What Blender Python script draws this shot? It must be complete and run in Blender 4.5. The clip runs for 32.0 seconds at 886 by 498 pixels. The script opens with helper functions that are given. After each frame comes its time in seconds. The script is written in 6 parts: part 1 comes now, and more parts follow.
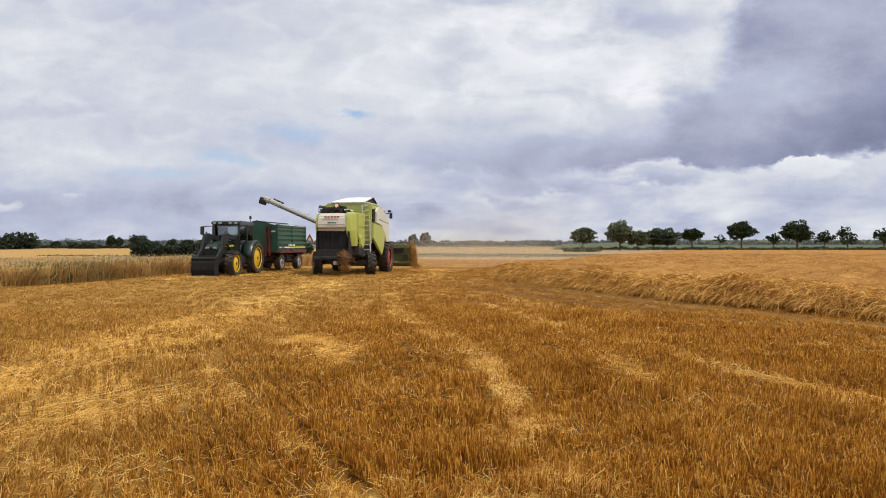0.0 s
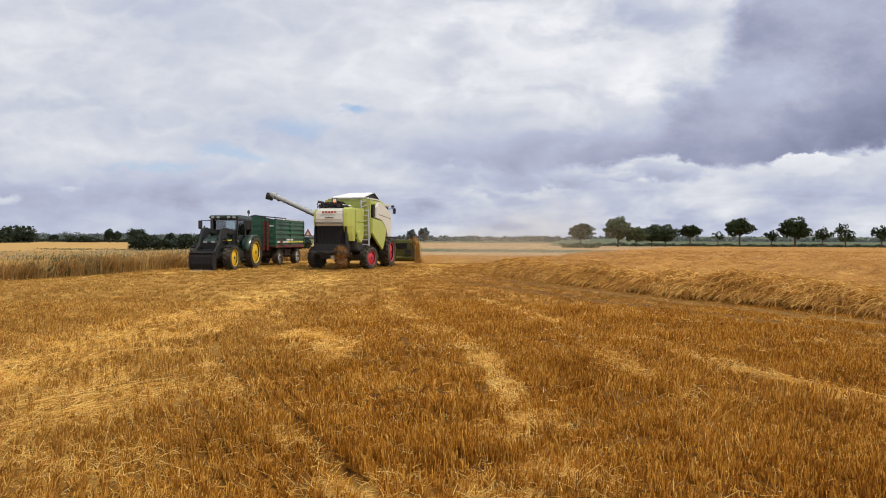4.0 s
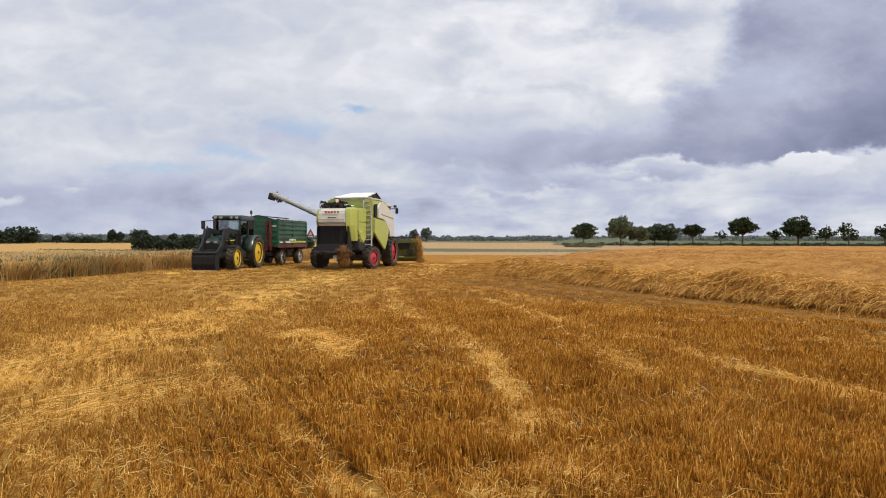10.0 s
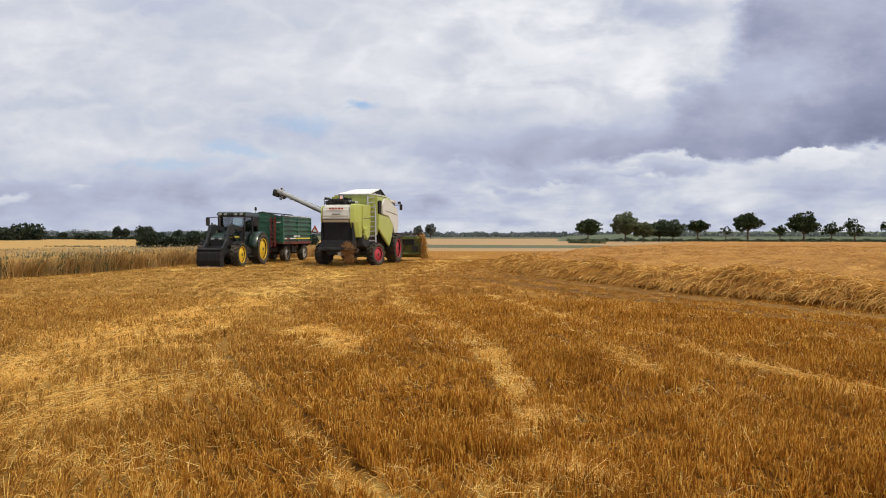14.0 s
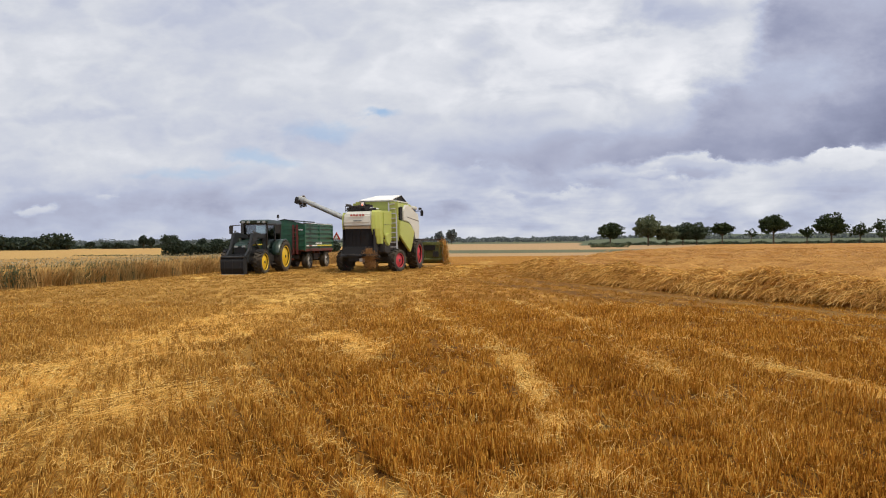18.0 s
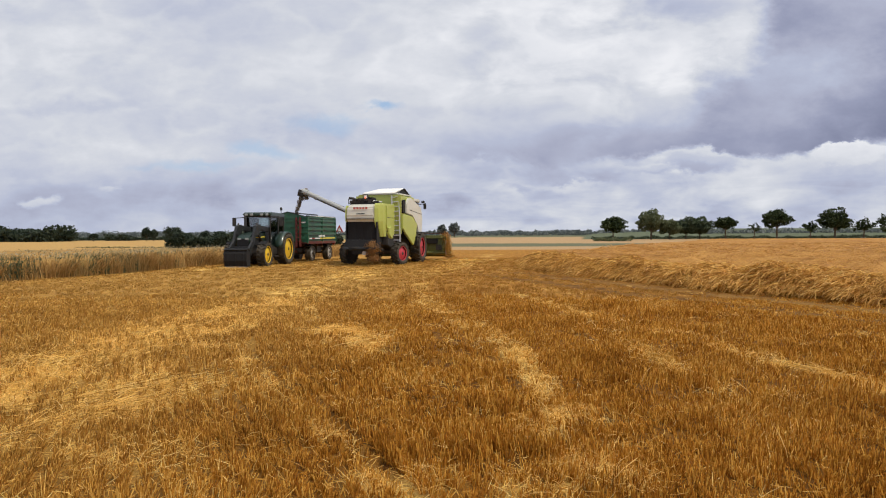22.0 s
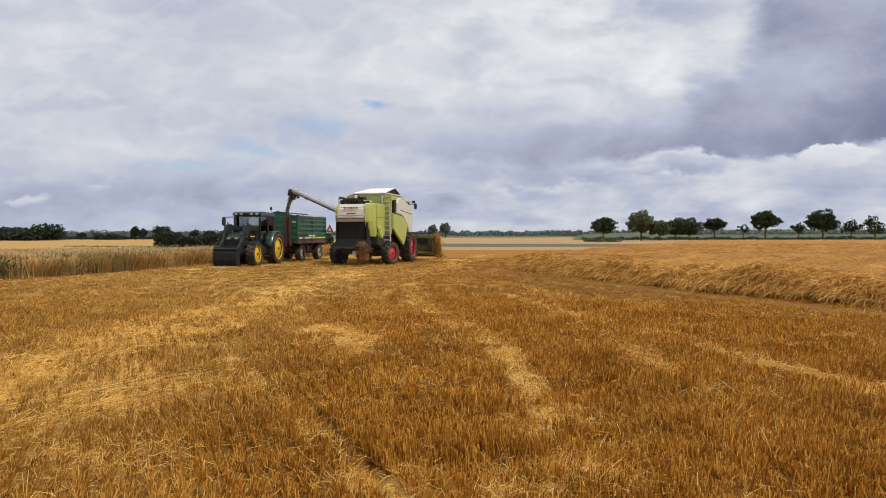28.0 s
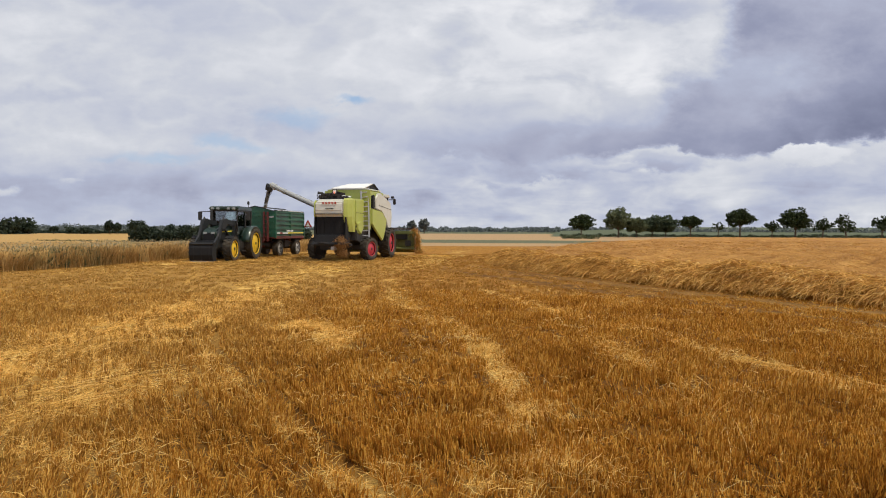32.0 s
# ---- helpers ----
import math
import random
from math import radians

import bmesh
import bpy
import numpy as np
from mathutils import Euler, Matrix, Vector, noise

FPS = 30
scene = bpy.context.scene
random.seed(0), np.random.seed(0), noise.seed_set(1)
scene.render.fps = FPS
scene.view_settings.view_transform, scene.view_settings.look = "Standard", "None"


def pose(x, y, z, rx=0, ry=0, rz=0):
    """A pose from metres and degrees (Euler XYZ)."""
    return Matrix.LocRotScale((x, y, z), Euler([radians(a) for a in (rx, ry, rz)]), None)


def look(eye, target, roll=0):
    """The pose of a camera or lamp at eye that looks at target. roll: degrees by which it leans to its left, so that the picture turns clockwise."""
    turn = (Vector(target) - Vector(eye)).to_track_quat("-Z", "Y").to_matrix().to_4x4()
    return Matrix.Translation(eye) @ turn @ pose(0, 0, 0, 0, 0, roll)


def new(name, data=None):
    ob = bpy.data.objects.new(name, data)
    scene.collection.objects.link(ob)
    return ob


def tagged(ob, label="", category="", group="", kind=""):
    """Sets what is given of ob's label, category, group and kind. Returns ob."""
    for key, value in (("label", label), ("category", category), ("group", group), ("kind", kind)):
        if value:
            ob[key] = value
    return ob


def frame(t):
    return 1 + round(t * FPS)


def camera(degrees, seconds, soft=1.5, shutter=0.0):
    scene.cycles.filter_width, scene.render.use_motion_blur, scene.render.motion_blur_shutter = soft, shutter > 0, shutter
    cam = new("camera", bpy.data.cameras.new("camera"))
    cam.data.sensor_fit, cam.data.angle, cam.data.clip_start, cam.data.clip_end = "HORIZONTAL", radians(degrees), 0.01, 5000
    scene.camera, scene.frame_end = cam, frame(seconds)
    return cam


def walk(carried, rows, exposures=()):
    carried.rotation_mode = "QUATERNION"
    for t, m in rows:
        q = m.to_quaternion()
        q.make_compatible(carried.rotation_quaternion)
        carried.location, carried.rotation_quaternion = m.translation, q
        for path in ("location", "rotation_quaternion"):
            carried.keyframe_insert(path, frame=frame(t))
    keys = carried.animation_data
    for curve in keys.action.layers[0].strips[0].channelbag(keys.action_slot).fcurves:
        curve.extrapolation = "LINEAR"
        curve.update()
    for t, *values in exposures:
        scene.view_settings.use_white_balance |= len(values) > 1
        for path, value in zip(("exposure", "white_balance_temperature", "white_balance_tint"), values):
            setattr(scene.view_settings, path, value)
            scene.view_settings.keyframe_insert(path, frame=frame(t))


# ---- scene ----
# ---- camera ----
cam = camera(67.0, 32.0, soft=1.1)
PATH = [
    (0.0, (-0.016, -0.003, 1.660, 89.488, -0.021, -0.328)),
    (0.5, (-0.010, -0.008, 1.655, 89.756, -0.008, -0.259)),
    (1.0, (-0.012, -0.005, 1.653, 89.893, -0.143, -0.592)),
    (1.5, (-0.008, -0.002, 1.655, 89.522, -0.300, -0.800)),
    (2.0, (-0.011, -0.006, 1.653, 89.381, -0.394, -0.406)),
    (2.5, (-0.010, 0.005, 1.653, 89.183, -0.196, -0.267)),
    (3.0, (-0.003, 0.002, 1.654, 88.925, 0.093, -0.516)),
    (3.5, (-0.006, -0.005, 1.658, 89.235, -0.286, -0.557)),
    (5.5, (-0.006, -0.003, 1.652, 88.326, -0.127, -0.204)),
    (6.0, (-0.000, -0.003, 1.651, 88.597, 0.072, -0.491)),
    (6.5, (0.001, -0.004, 1.650, 88.555, 0.007, -0.895)),
    (7.0, (0.002, -0.005, 1.653, 88.613, -0.024, -0.888)),
    (7.5, (-0.009, -0.011, 1.655, 88.587, -0.353, -0.878)),
    (8.0, (-0.012, -0.010, 1.654, 88.496, -0.299, -0.471)),
    (8.5, (-0.011, -0.014, 1.655, 88.704, -0.310, -0.590)),
    (9.0, (-0.015, -0.013, 1.651, 88.973, -0.351, -0.443)),
    (9.5, (-0.015, -0.011, 1.653, 88.875, -0.132, -0.526)),
    (10.0, (-0.013, -0.008, 1.648, 89.081, -0.159, -0.256)),
    (10.5, (-0.009, -0.009, 1.649, 88.856, -0.306, -0.461)),
    (11.0, (0.001, -0.003, 1.649, 88.590, -0.021, -0.379)),
    (11.5, (0.005, 0.002, 1.654, 88.624, 0.105, -0.594)),
    (12.0, (0.001, -0.000, 1.653, 88.731, 0.162, -0.272)),
    (12.5, (-0.005, -0.008, 1.655, 88.696, 0.055, 0.100)),
    (13.0, (-0.000, -0.000, 1.650, 88.646, -0.150, -0.100)),
    (13.5, (-0.009, -0.005, 1.652, 88.704, -0.306, 0.098)),
    (14.0, (-0.006, -0.009, 1.652, 88.755, -0.084, 0.113)),
    (14.5, (-0.004, 0.000, 1.650, 88.661, 0.136, 0.363)),
    (15.0, (-0.015, -0.005, 1.653, 88.863, -0.032, 0.897)),
    (15.5, (-0.012, -0.001, 1.647, 88.643, 0.060, 1.752)),
    (17.5, (0.001, 0.005, 1.647, 89.198, 0.650, 2.188)),
    (18.0, (-0.001, 0.001, 1.651, 89.239, 0.536, 1.923)),
    (18.5, (-0.010, 0.002, 1.649, 88.999, 0.437, 1.889)),
    (19.0, (-0.017, 0.003, 1.646, 88.683, 0.518, 2.122)),
    (19.5, (-0.016, 0.002, 1.646, 88.571, 0.532, 2.081)),
    (20.0, (-0.017, 0.000, 1.647, 89.005, 0.368, 2.049)),
    (20.5, (-0.015, -0.005, 1.647, 89.020, 0.341, 1.886)),
    (21.0, (-0.014, -0.002, 1.650, 88.865, 0.487, 1.765)),
    (21.5, (-0.013, 0.007, 1.650, 88.637, 0.550, 1.617)),
    (22.0, (-0.023, -0.001, 1.652, 88.660, 0.308, 2.141)),
    (22.5, (-0.029, -0.003, 1.649, 88.787, 0.013, 1.972)),
    (23.0, (-0.040, -0.006, 1.652, 88.880, -0.196, 1.520)),
    (23.5, (-0.046, -0.006, 1.647, 88.762, -0.006, 1.790)),
    (24.0, (-0.050, -0.012, 1.650, 88.785, -0.215, 2.291)),
    (24.5, (-0.049, -0.014, 1.651, 88.722, -0.473, 2.867)),
    (25.0, (-0.041, -0.021, 1.653, 89.269, -0.067, 2.513)),
    (25.5, (-0.027, -0.017, 1.655, 89.135, 0.005, 1.700)),
    (27.5, (-0.005, -0.007, 1.650, 88.622, 0.238, 1.809)),
    (28.0, (0.002, 0.001, 1.650, 88.669, 0.105, 1.360)),
    (28.5, (0.006, 0.007, 1.652, 88.855, 0.048, 1.214)),
    (29.0, (0.006, -0.006, 1.653, 89.033, 0.112, 1.145)),
    (29.5, (-0.002, -0.011, 1.651, 88.937, 0.061, 0.980)),
    (30.0, (-0.003, -0.004, 1.652, 88.732, -0.053, 0.754)),
    (30.5, (0.003, -0.005, 1.651, 88.770, 0.016, 0.665)),
    (31.0, (0.002, -0.007, 1.650, 88.919, 0.016, 0.677)),
    (31.5, (0.003, -0.008, 1.645, 89.110, -0.596, 0.877)),
    (32.0, (-0.006, 0.034, 1.647, 88.325, -0.231, -0.446)),
]
walk(cam, [(t, pose(*p)) for t, p in PATH], [(0.0, 0.03), (10.0, 0.02), (18.0, 0.0), (25.0, -0.05), (29.0, -0.08), (32.0, -0.07)])

# ---- world, sun ----
SUN_AZ, SUN_EL = 118.0, 57.0     # degrees right of +Y, above the horizon


class Nodes:
    """A short way to write node trees."""

    def __init__(self, tree):
        self.tree = tree
        tree.nodes.clear()

    def add(self, kind, operation="", clamp=False, smooth=False, blend=""):
        n = self.tree.nodes.new(kind)
        if operation:
            n.operation = operation
        if clamp:
            n.use_clamp = True
        if smooth:
            n.interpolation_type = "SMOOTHSTEP"
        if blend:
            n.data_type, n.blend_type = "RGBA", blend
        return n

    def link(self, a, b):
        self.tree.links.new(a, b)

    def put(self, socket, v):
        if isinstance(v, bpy.types.NodeSocket):
            self.link(v, socket)
        elif isinstance(v, (tuple, list)) and len(v) == 3 and socket.type == "RGBA":
            socket.default_value = (*v, 1)
        else:
            socket.default_value = v

    def math(self, op, a, b=None, c=None, clamp=False):
        n = self.add("ShaderNodeMath", operation=op, clamp=clamp)
        for i, v in enumerate((a, b, c)):
            if v is not None:
                self.put(n.inputs[i], v)
        return n.outputs[0]

    def vmath(self, op, a, b=None):
        n = self.add("ShaderNodeVectorMath", operation=op)
        self.put(n.inputs[0], a)
        if b is not None:
            self.put(n.inputs[1], b)
        return n.outputs[0]

    def xyz(self, x, y, z=0.0):
        n = self.add("ShaderNodeCombineXYZ")
        for i, v in enumerate((x, y, z)):
            self.put(n.inputs[i], v)
        return n.outputs[0]

    def split(self, v):
        n = self.add("ShaderNodeSeparateXYZ")
        self.link(v, n.inputs[0])
        return n.outputs

    def noise(self, vec, scale, detail=4.0, rough=0.5, distort=0.0):
        n = self.add("ShaderNodeTexNoise")
        if vec is not None:
            self.link(vec, n.inputs["Vector"])
        n.inputs["Scale"].default_value, n.inputs["Detail"].default_value = scale, detail
        n.inputs["Roughness"].default_value, n.inputs["Distortion"].default_value = rough, distort
        return n.outputs["Fac"]

    def ramp(self, fac, stops, ease="LINEAR"):
        n = self.add("ShaderNodeValToRGB")
        n.color_ramp.interpolation = ease
        e = n.color_ramp.elements
        while len(e) < len(stops):
            e.new(0.5)
        for el, (p, c) in zip(e, stops):
            el.position = p
            el.color = (*c, 1) if isinstance(c, tuple) else (c, c, c, 1)
        self.put(n.inputs[0], fac)
        return n.outputs[0]

    def mix(self, fac, a, b, kind="MIX"):
        n = self.add("ShaderNodeMix", blend=kind)
        self.put(n.inputs[0], fac)
        self.put(n.inputs[6], a)
        self.put(n.inputs[7], b)
        return n.outputs[2]


def build_sky():
    w = bpy.data.worlds.new("cloudy_sky")
    scene.world = w
    w.use_nodes = True
    k = Nodes(w.node_tree)
    way = k.add("ShaderNodeTexCoord").outputs["Generated"]
    x, y, z = k.split(way)
    up = k.math("MAXIMUM", z, 0.0)
    ahead = k.math("ADD", k.math("ABSOLUTE", y), 0.02)
    u = k.math("DIVIDE", x, ahead)
    v = k.math("DIVIDE", up, ahead)

    def times(p, q):
        return k.math("MULTIPLY", p, q)

    def plus(p, q):
        return k.math("ADD", p, q)

    def swing(n, amount):
        return times(k.math("SUBTRACT", n, 0.5), amount)

    def step(value, lo, hi):
        n = k.add("ShaderNodeMapRange", smooth=True)
        k.put(n.inputs[0], value)
        n.inputs[1].default_value, n.inputs[2].default_value = lo, hi
        return n.outputs[0]

    def outline(points, across):
        """A height that follows the given (slope right, slope up) points, smoothly."""
        return times(k.ramp(k.math("DIVIDE", plus(across, 0.8), 1.6), [((pu + 0.8) / 1.6, pv * 1.6) for pu, pv in points], "LINEAR"), 1 / 1.6)

    flat = k.xyz(u, times(v, 1.7), 0.7)
    n_wide = k.noise(flat, 2.6, 5, 0.5)
    n_mid = k.noise(flat, 6.5, 8, 0.58)
    n_alt = k.noise(k.vmath("ADD", flat, (3.1, 1.7, 0.0)), 8.0, 8, 0.58)
    n_fine = k.noise(flat, 24.0, 8, 0.6)
    billow = k.math("ABSOLUTE", k.math("SUBTRACT", k.noise(k.vmath("ADD", flat, (5.3, 0.4, 0.0)), 9.0, 6, 0.5), 0.5))
    wu = plus(u, plus(swing(n_mid, 0.17), swing(n_fine, 0.06)))
    wv = plus(v, plus(swing(n_alt, 0.060), swing(n_fine, 0.030)))

    def mass(cu, cv, ru, rv, soft=0.5):
        p = k.math("DIVIDE", k.math("SUBTRACT", wu, cu), ru)
        q = k.math("DIVIDE", k.math("SUBTRACT", wv, cv), rv)
        d = k.math("SQRT", plus(times(p, p), times(q, q)))
        return step(d, 1.0 + soft * 0.5, 1.0 - soft)

    # pale broken deck, drawn out sideways
    lean = k.xyz(plus(times(u, 0.9), times(v, 0.8)), k.math("SUBTRACT", times(v, 3.0), times(u, 0.25)), 0.4)
    drawn = k.noise(lean, 3.2, 9, 0.56, 0.3)
    shade = plus(swing(n_wide, 0.20), 0.245)
    shade = plus(shade, swing(drawn, 0.46))
    shade = plus(shade, plus(swing(n_mid, 0.30), swing(n_fine, 0.12)))
    heaps = k.noise(k.vmath("ADD", k.xyz(plus(u, swing(n_alt, 0.05)), times(v, 1.9), 0.0), (1.7, 9.2, 0.0)), 8.5, 5, 0.5, 0.5)
    shade = plus(shade, times(swing(k.ramp(heaps, [(0.36, 1.0), (0.60, 0.0)], "EASE"), 0.17), plus(0.25, times(times(step(u, -0.12, 0.06), step(u, 0.46, 0.34)), 0.75))))
    shade = plus(shade, times(k.ramp(billow, [(0.0, 1.0), (0.10, 0.0)], "EASE"), -0.05))
    # thin streets of cloud low down, and the bluish veil on the left
    near_ground = k.ramp(v, [(0.05, 1.0), (0.13, 0.0)], "EASE")
    streets = k.noise(k.xyz(times(u, 2.0), times(v, 10.5), 0.2), 3.4, 6, 0.52, 0.5)
    shade = plus(shade, times(k.math("SUBTRACT", streets, 0.42), times(near_ground, times(k.math("SUBTRACT", 1.0, times(step(u, 0.06, -0.30), 0.72)), 0.62))))
    veil = times(step(u, 0.06, -0.30), step(v, 0.120, 0.055))
    shade = plus(shade, times(veil, 0.15))
    for cu, cv, ru, rv, soft, amount in CLOUD_MASSES:
        shade = plus(shade, times(mass(cu, cv, ru, rv, soft), amount))
    # the long dark cloud: ragged but firm base, soft top
    base, top = outline(DARK_BASE, u), outline(DARK_TOP, wu)
    over = k.math("SUBTRACT", wv, base)
    under = plus(k.math("SUBTRACT", wv, top), plus(swing(n_wide, 0.22), plus(swing(n_mid, 0.12), swing(drawn, 0.08))))
    firm = step(u, 0.10, 0.30)
    foot = plus(times(step(over, -0.004, 0.011), firm), times(step(over, -0.030, 0.034), k.math("SUBTRACT", 1.0, firm)))
    body = times(foot, step(under, 0.050, -0.080))
    rim = times(step(k.math("ABSOLUTE", plus(under, -0.025)), 0.075, 0.0), step(u, 0.16, 0.30))
    shade = plus(shade, times(rim, -0.11))
    dark = plus(0.56, times(step(over, 0.075, 0.004), 0.15))
    dark = plus(dark, plus(swing(n_wide, 0.22), plus(swing(n_mid, 0.50), swing(n_fine, 0.18))))
    dark = plus(dark, times(mass(0.47, 0.225, 0.13, 0.045, 0.9), -0.10))
    dark = plus(dark, times(mass(0.64, 0.175, 0.15, 0.045, 0.8), 0.20))
    dark = plus(dark, times(step(u, 0.22, -0.05), -0.09))
    fill = times(body, plus(0.62, times(step(u, 0.02, 0.30), 0.36)))
    shade = plus(times(shade, k.math("SUBTRACT", 1.0, fill)), times(dark, fill))
    # heaped clouds: white crowns over grey bases
    for cu, cv, ru, rv, pale, grey in PUFFS:
        m = mass(cu, cv, ru, rv, 0.30 if ru > 0.05 else 0.65)
        tone = k.math("DIVIDE", k.math("SUBTRACT", wv, cv - rv), 2 * rv)
        inner = plus(k.ramp(tone, [(0.15, grey), (0.60, (pale + grey) * 0.5), (0.92, pale)], "EASE"), swing(n_fine, 0.16))
        shade = plus(times(shade, k.math("SUBTRACT", 1.0, m)), times(inner, m))
    cloud = k.ramp(shade, [(0.0, (0.86, 0.87, 0.91)), (0.20, (0.665, 0.69, 0.755)), (0.40, (0.480, 0.52, 0.660)),
                           (0.50, (0.42, 0.445, 0.575)), (0.62, (0.325, 0.35, 0.485)), (0.85, (0.215, 0.235, 0.35)), (1.0, (0.17, 0.185, 0.28))])
    holes = None
    for cu, cv, ru, rv, amount in SKY_HOLES:
        h = times(mass(cu, cv, ru, rv, 0.9), amount)
        holes = h if holes is None else k.math("MAXIMUM", holes, h)
    sky = k.add("ShaderNodeTexSky")
    sky.sky_type, sky.sun_disc = "NISHITA", False
    sky.sun_elevation, sky.sun_rotation = radians(SUN_EL), radians(SUN_AZ)
    blue = k.mix(1.0, sky.outputs[0], (0.105, 0.105, 0.105), "MULTIPLY")
    blue = k.mix(0.6, blue, (0.38, 0.58, 0.88))
    out = k.mix(holes, cloud, blue)
    bg = k.add("ShaderNodeBackground")
    k.link(out, bg.inputs[0])
    bg.inputs[1].default_value = 1.0
    k.link(bg.outputs[0], k.add("ShaderNodeOutputWorld").inputs[0])


# the dark cloud's base and top, as slopes to the right and up
DARK_BASE = [(-0.20, 0.150), (-0.088, 0.122), (-0.02, 0.102), (0.064, 0.095), (0.182, 0.099), (0.25, 0.106), (0.334, 0.117), (0.394, 0.107), (0.436, 0.102), (0.52, 0.112), (0.588, 0.124), (0.662, 0.141), (0.78, 0.15)]
DARK_TOP = [(-0.20, 0.135), (-0.088, 0.150), (-0.02, 0.165), (0.064, 0.172), (0.182, 0.160), (0.25, 0.166), (0.30, 0.178), (0.34, 0.200), (0.39, 0.255), (0.44, 0.340), (0.50, 0.46), (0.78, 0.60)]
# other masses: place and half size, softness, darkness
CLOUD_MASSES = [
    (-0.60, 0.188, 0.14, 0.012, 0.8, 0.10),
    (-0.26, 0.062, 0.16, 0.020, 0.8, 0.10),
    (-0.03, 0.062, 0.12, 0.026, 0.8, 0.16),
    (0.10, 0.082, 0.10, 0.012, 0.8, 0.12),
    (0.46, 0.060, 0.36, 0.045, 0.8, 0.12),
    (0.35, 0.025, 0.60, 0.016, 0.9, 0.06),
    (0.32, 0.235, 0.05, 0.050, 0.8, -0.14),
    (0.15, 0.300, 0.10, 0.045, 0.9, -0.12),
    (0.03, 0.200, 0.10, 0.022, 0.8, -0.12),
    (0.27, 0.320, 0.09, 0.020, 0.8, 0.10),
    (-0.14, 0.290, 0.20, 0.09, 0.9, -0.08),
    (-0.52, 0.270, 0.22, 0.12, 0.9, 0.05),
]
# place, half size, tone of the crown and of the base
PUFFS = [
    (0.313, 0.100, 0.058, 0.021, 0.16, 0.50),
    (0.250, 0.088, 0.035, 0.009, 0.16, 0.44),
    (0.075, 0.068, 0.018, 0.010, 0.30, 0.46),
    (0.150, 0.070, 0.050, 0.008, 0.14, 0.34),
    (0.550, 0.112, 0.070, 0.012, 0.02, 0.20),
    (-0.630, 0.052, 0.030, 0.010, 0.16, 0.30),
    (-0.525, 0.064, 0.026, 0.006, 0.22, 0.32),
    (0.020, 0.100, 0.030, 0.012, 0.28, 0.44),
]
SKY_HOLES = [(-0.122, 0.192, 0.034, 0.008, 0.85), (-0.195, 0.164, 0.050, 0.013, 0.50), (-0.29, 0.117, 0.040, 0.013, 0.55), (-0.40, 0.098, 0.09, 0.008, 0.50)]
build_sky()
sun = bpy.data.lights.new("sun", "SUN")
sun.energy, sun.angle, sun.color = 3.2, radians(5.0), (1.0, 0.92, 0.76)
a, e = radians(SUN_AZ), radians(SUN_EL)
new("sun", sun).matrix_world = look((60 * math.sin(a), 60 * math.cos(a), 80), (0, 0, 80 - 60 * math.tan(e)))

# ---- materials ----
def material(name, colour=None, rough=0.6, metal=0.0, spots=0.25, scale=6.0, fine=60.0, bump=0.1, dust=0.0, coat=0.0):
    """A painted or plain surface: colour with stains and grain, dust, fine relief."""
    m = bpy.data.materials.new(name)
    m.use_nodes = True
    k = Nodes(m.node_tree)
    co = k.add("ShaderNodeTexCoord").outputs["Object"]
    big = k.noise(co, scale, 5, 0.6)
    small = k.noise(co, fine, 4, 0.6)
    fac = k.math("ADD", k.math("MULTIPLY", big, 0.6), k.math("MULTIPLY", small, 0.4))
    dark = tuple(c * (1 - spots) for c in colour)
    lite = tuple(min(1, c * (1 + spots)) for c in colour)
    col = k.ramp(fac, [(0.3, dark), (0.7, lite)])
    if dust:
        d = k.math("MULTIPLY", k.ramp(k.noise(co, scale * 0.4, 6, 0.65), [(0.35, 0.0), (0.75, 1.0)]), dust)
        col = k.mix(d, col, (0.36, 0.27, 0.16))
    bs = k.add("ShaderNodeBsdfPrincipled")
    k.link(col, bs.inputs["Base Color"])
    k.put(bs.inputs["Roughness"], k.math("ADD", k.math("MULTIPLY", big, 0.25), rough - 0.12, clamp=True))
    bs.inputs["Metallic"].default_value = metal
    bs.inputs["Coat Weight"].default_value = coat
    bp = k.add("ShaderNodeBump")
    bp.inputs["Strength"].default_value, bp.inputs["Distance"].default_value = bump, 0.01
    k.link(small, bp.inputs["Height"])
    k.link(bp.outputs[0], bs.inputs["Normal"])
    k.link(bs.outputs[0], k.add("ShaderNodeOutputMaterial").inputs[0])
    return m


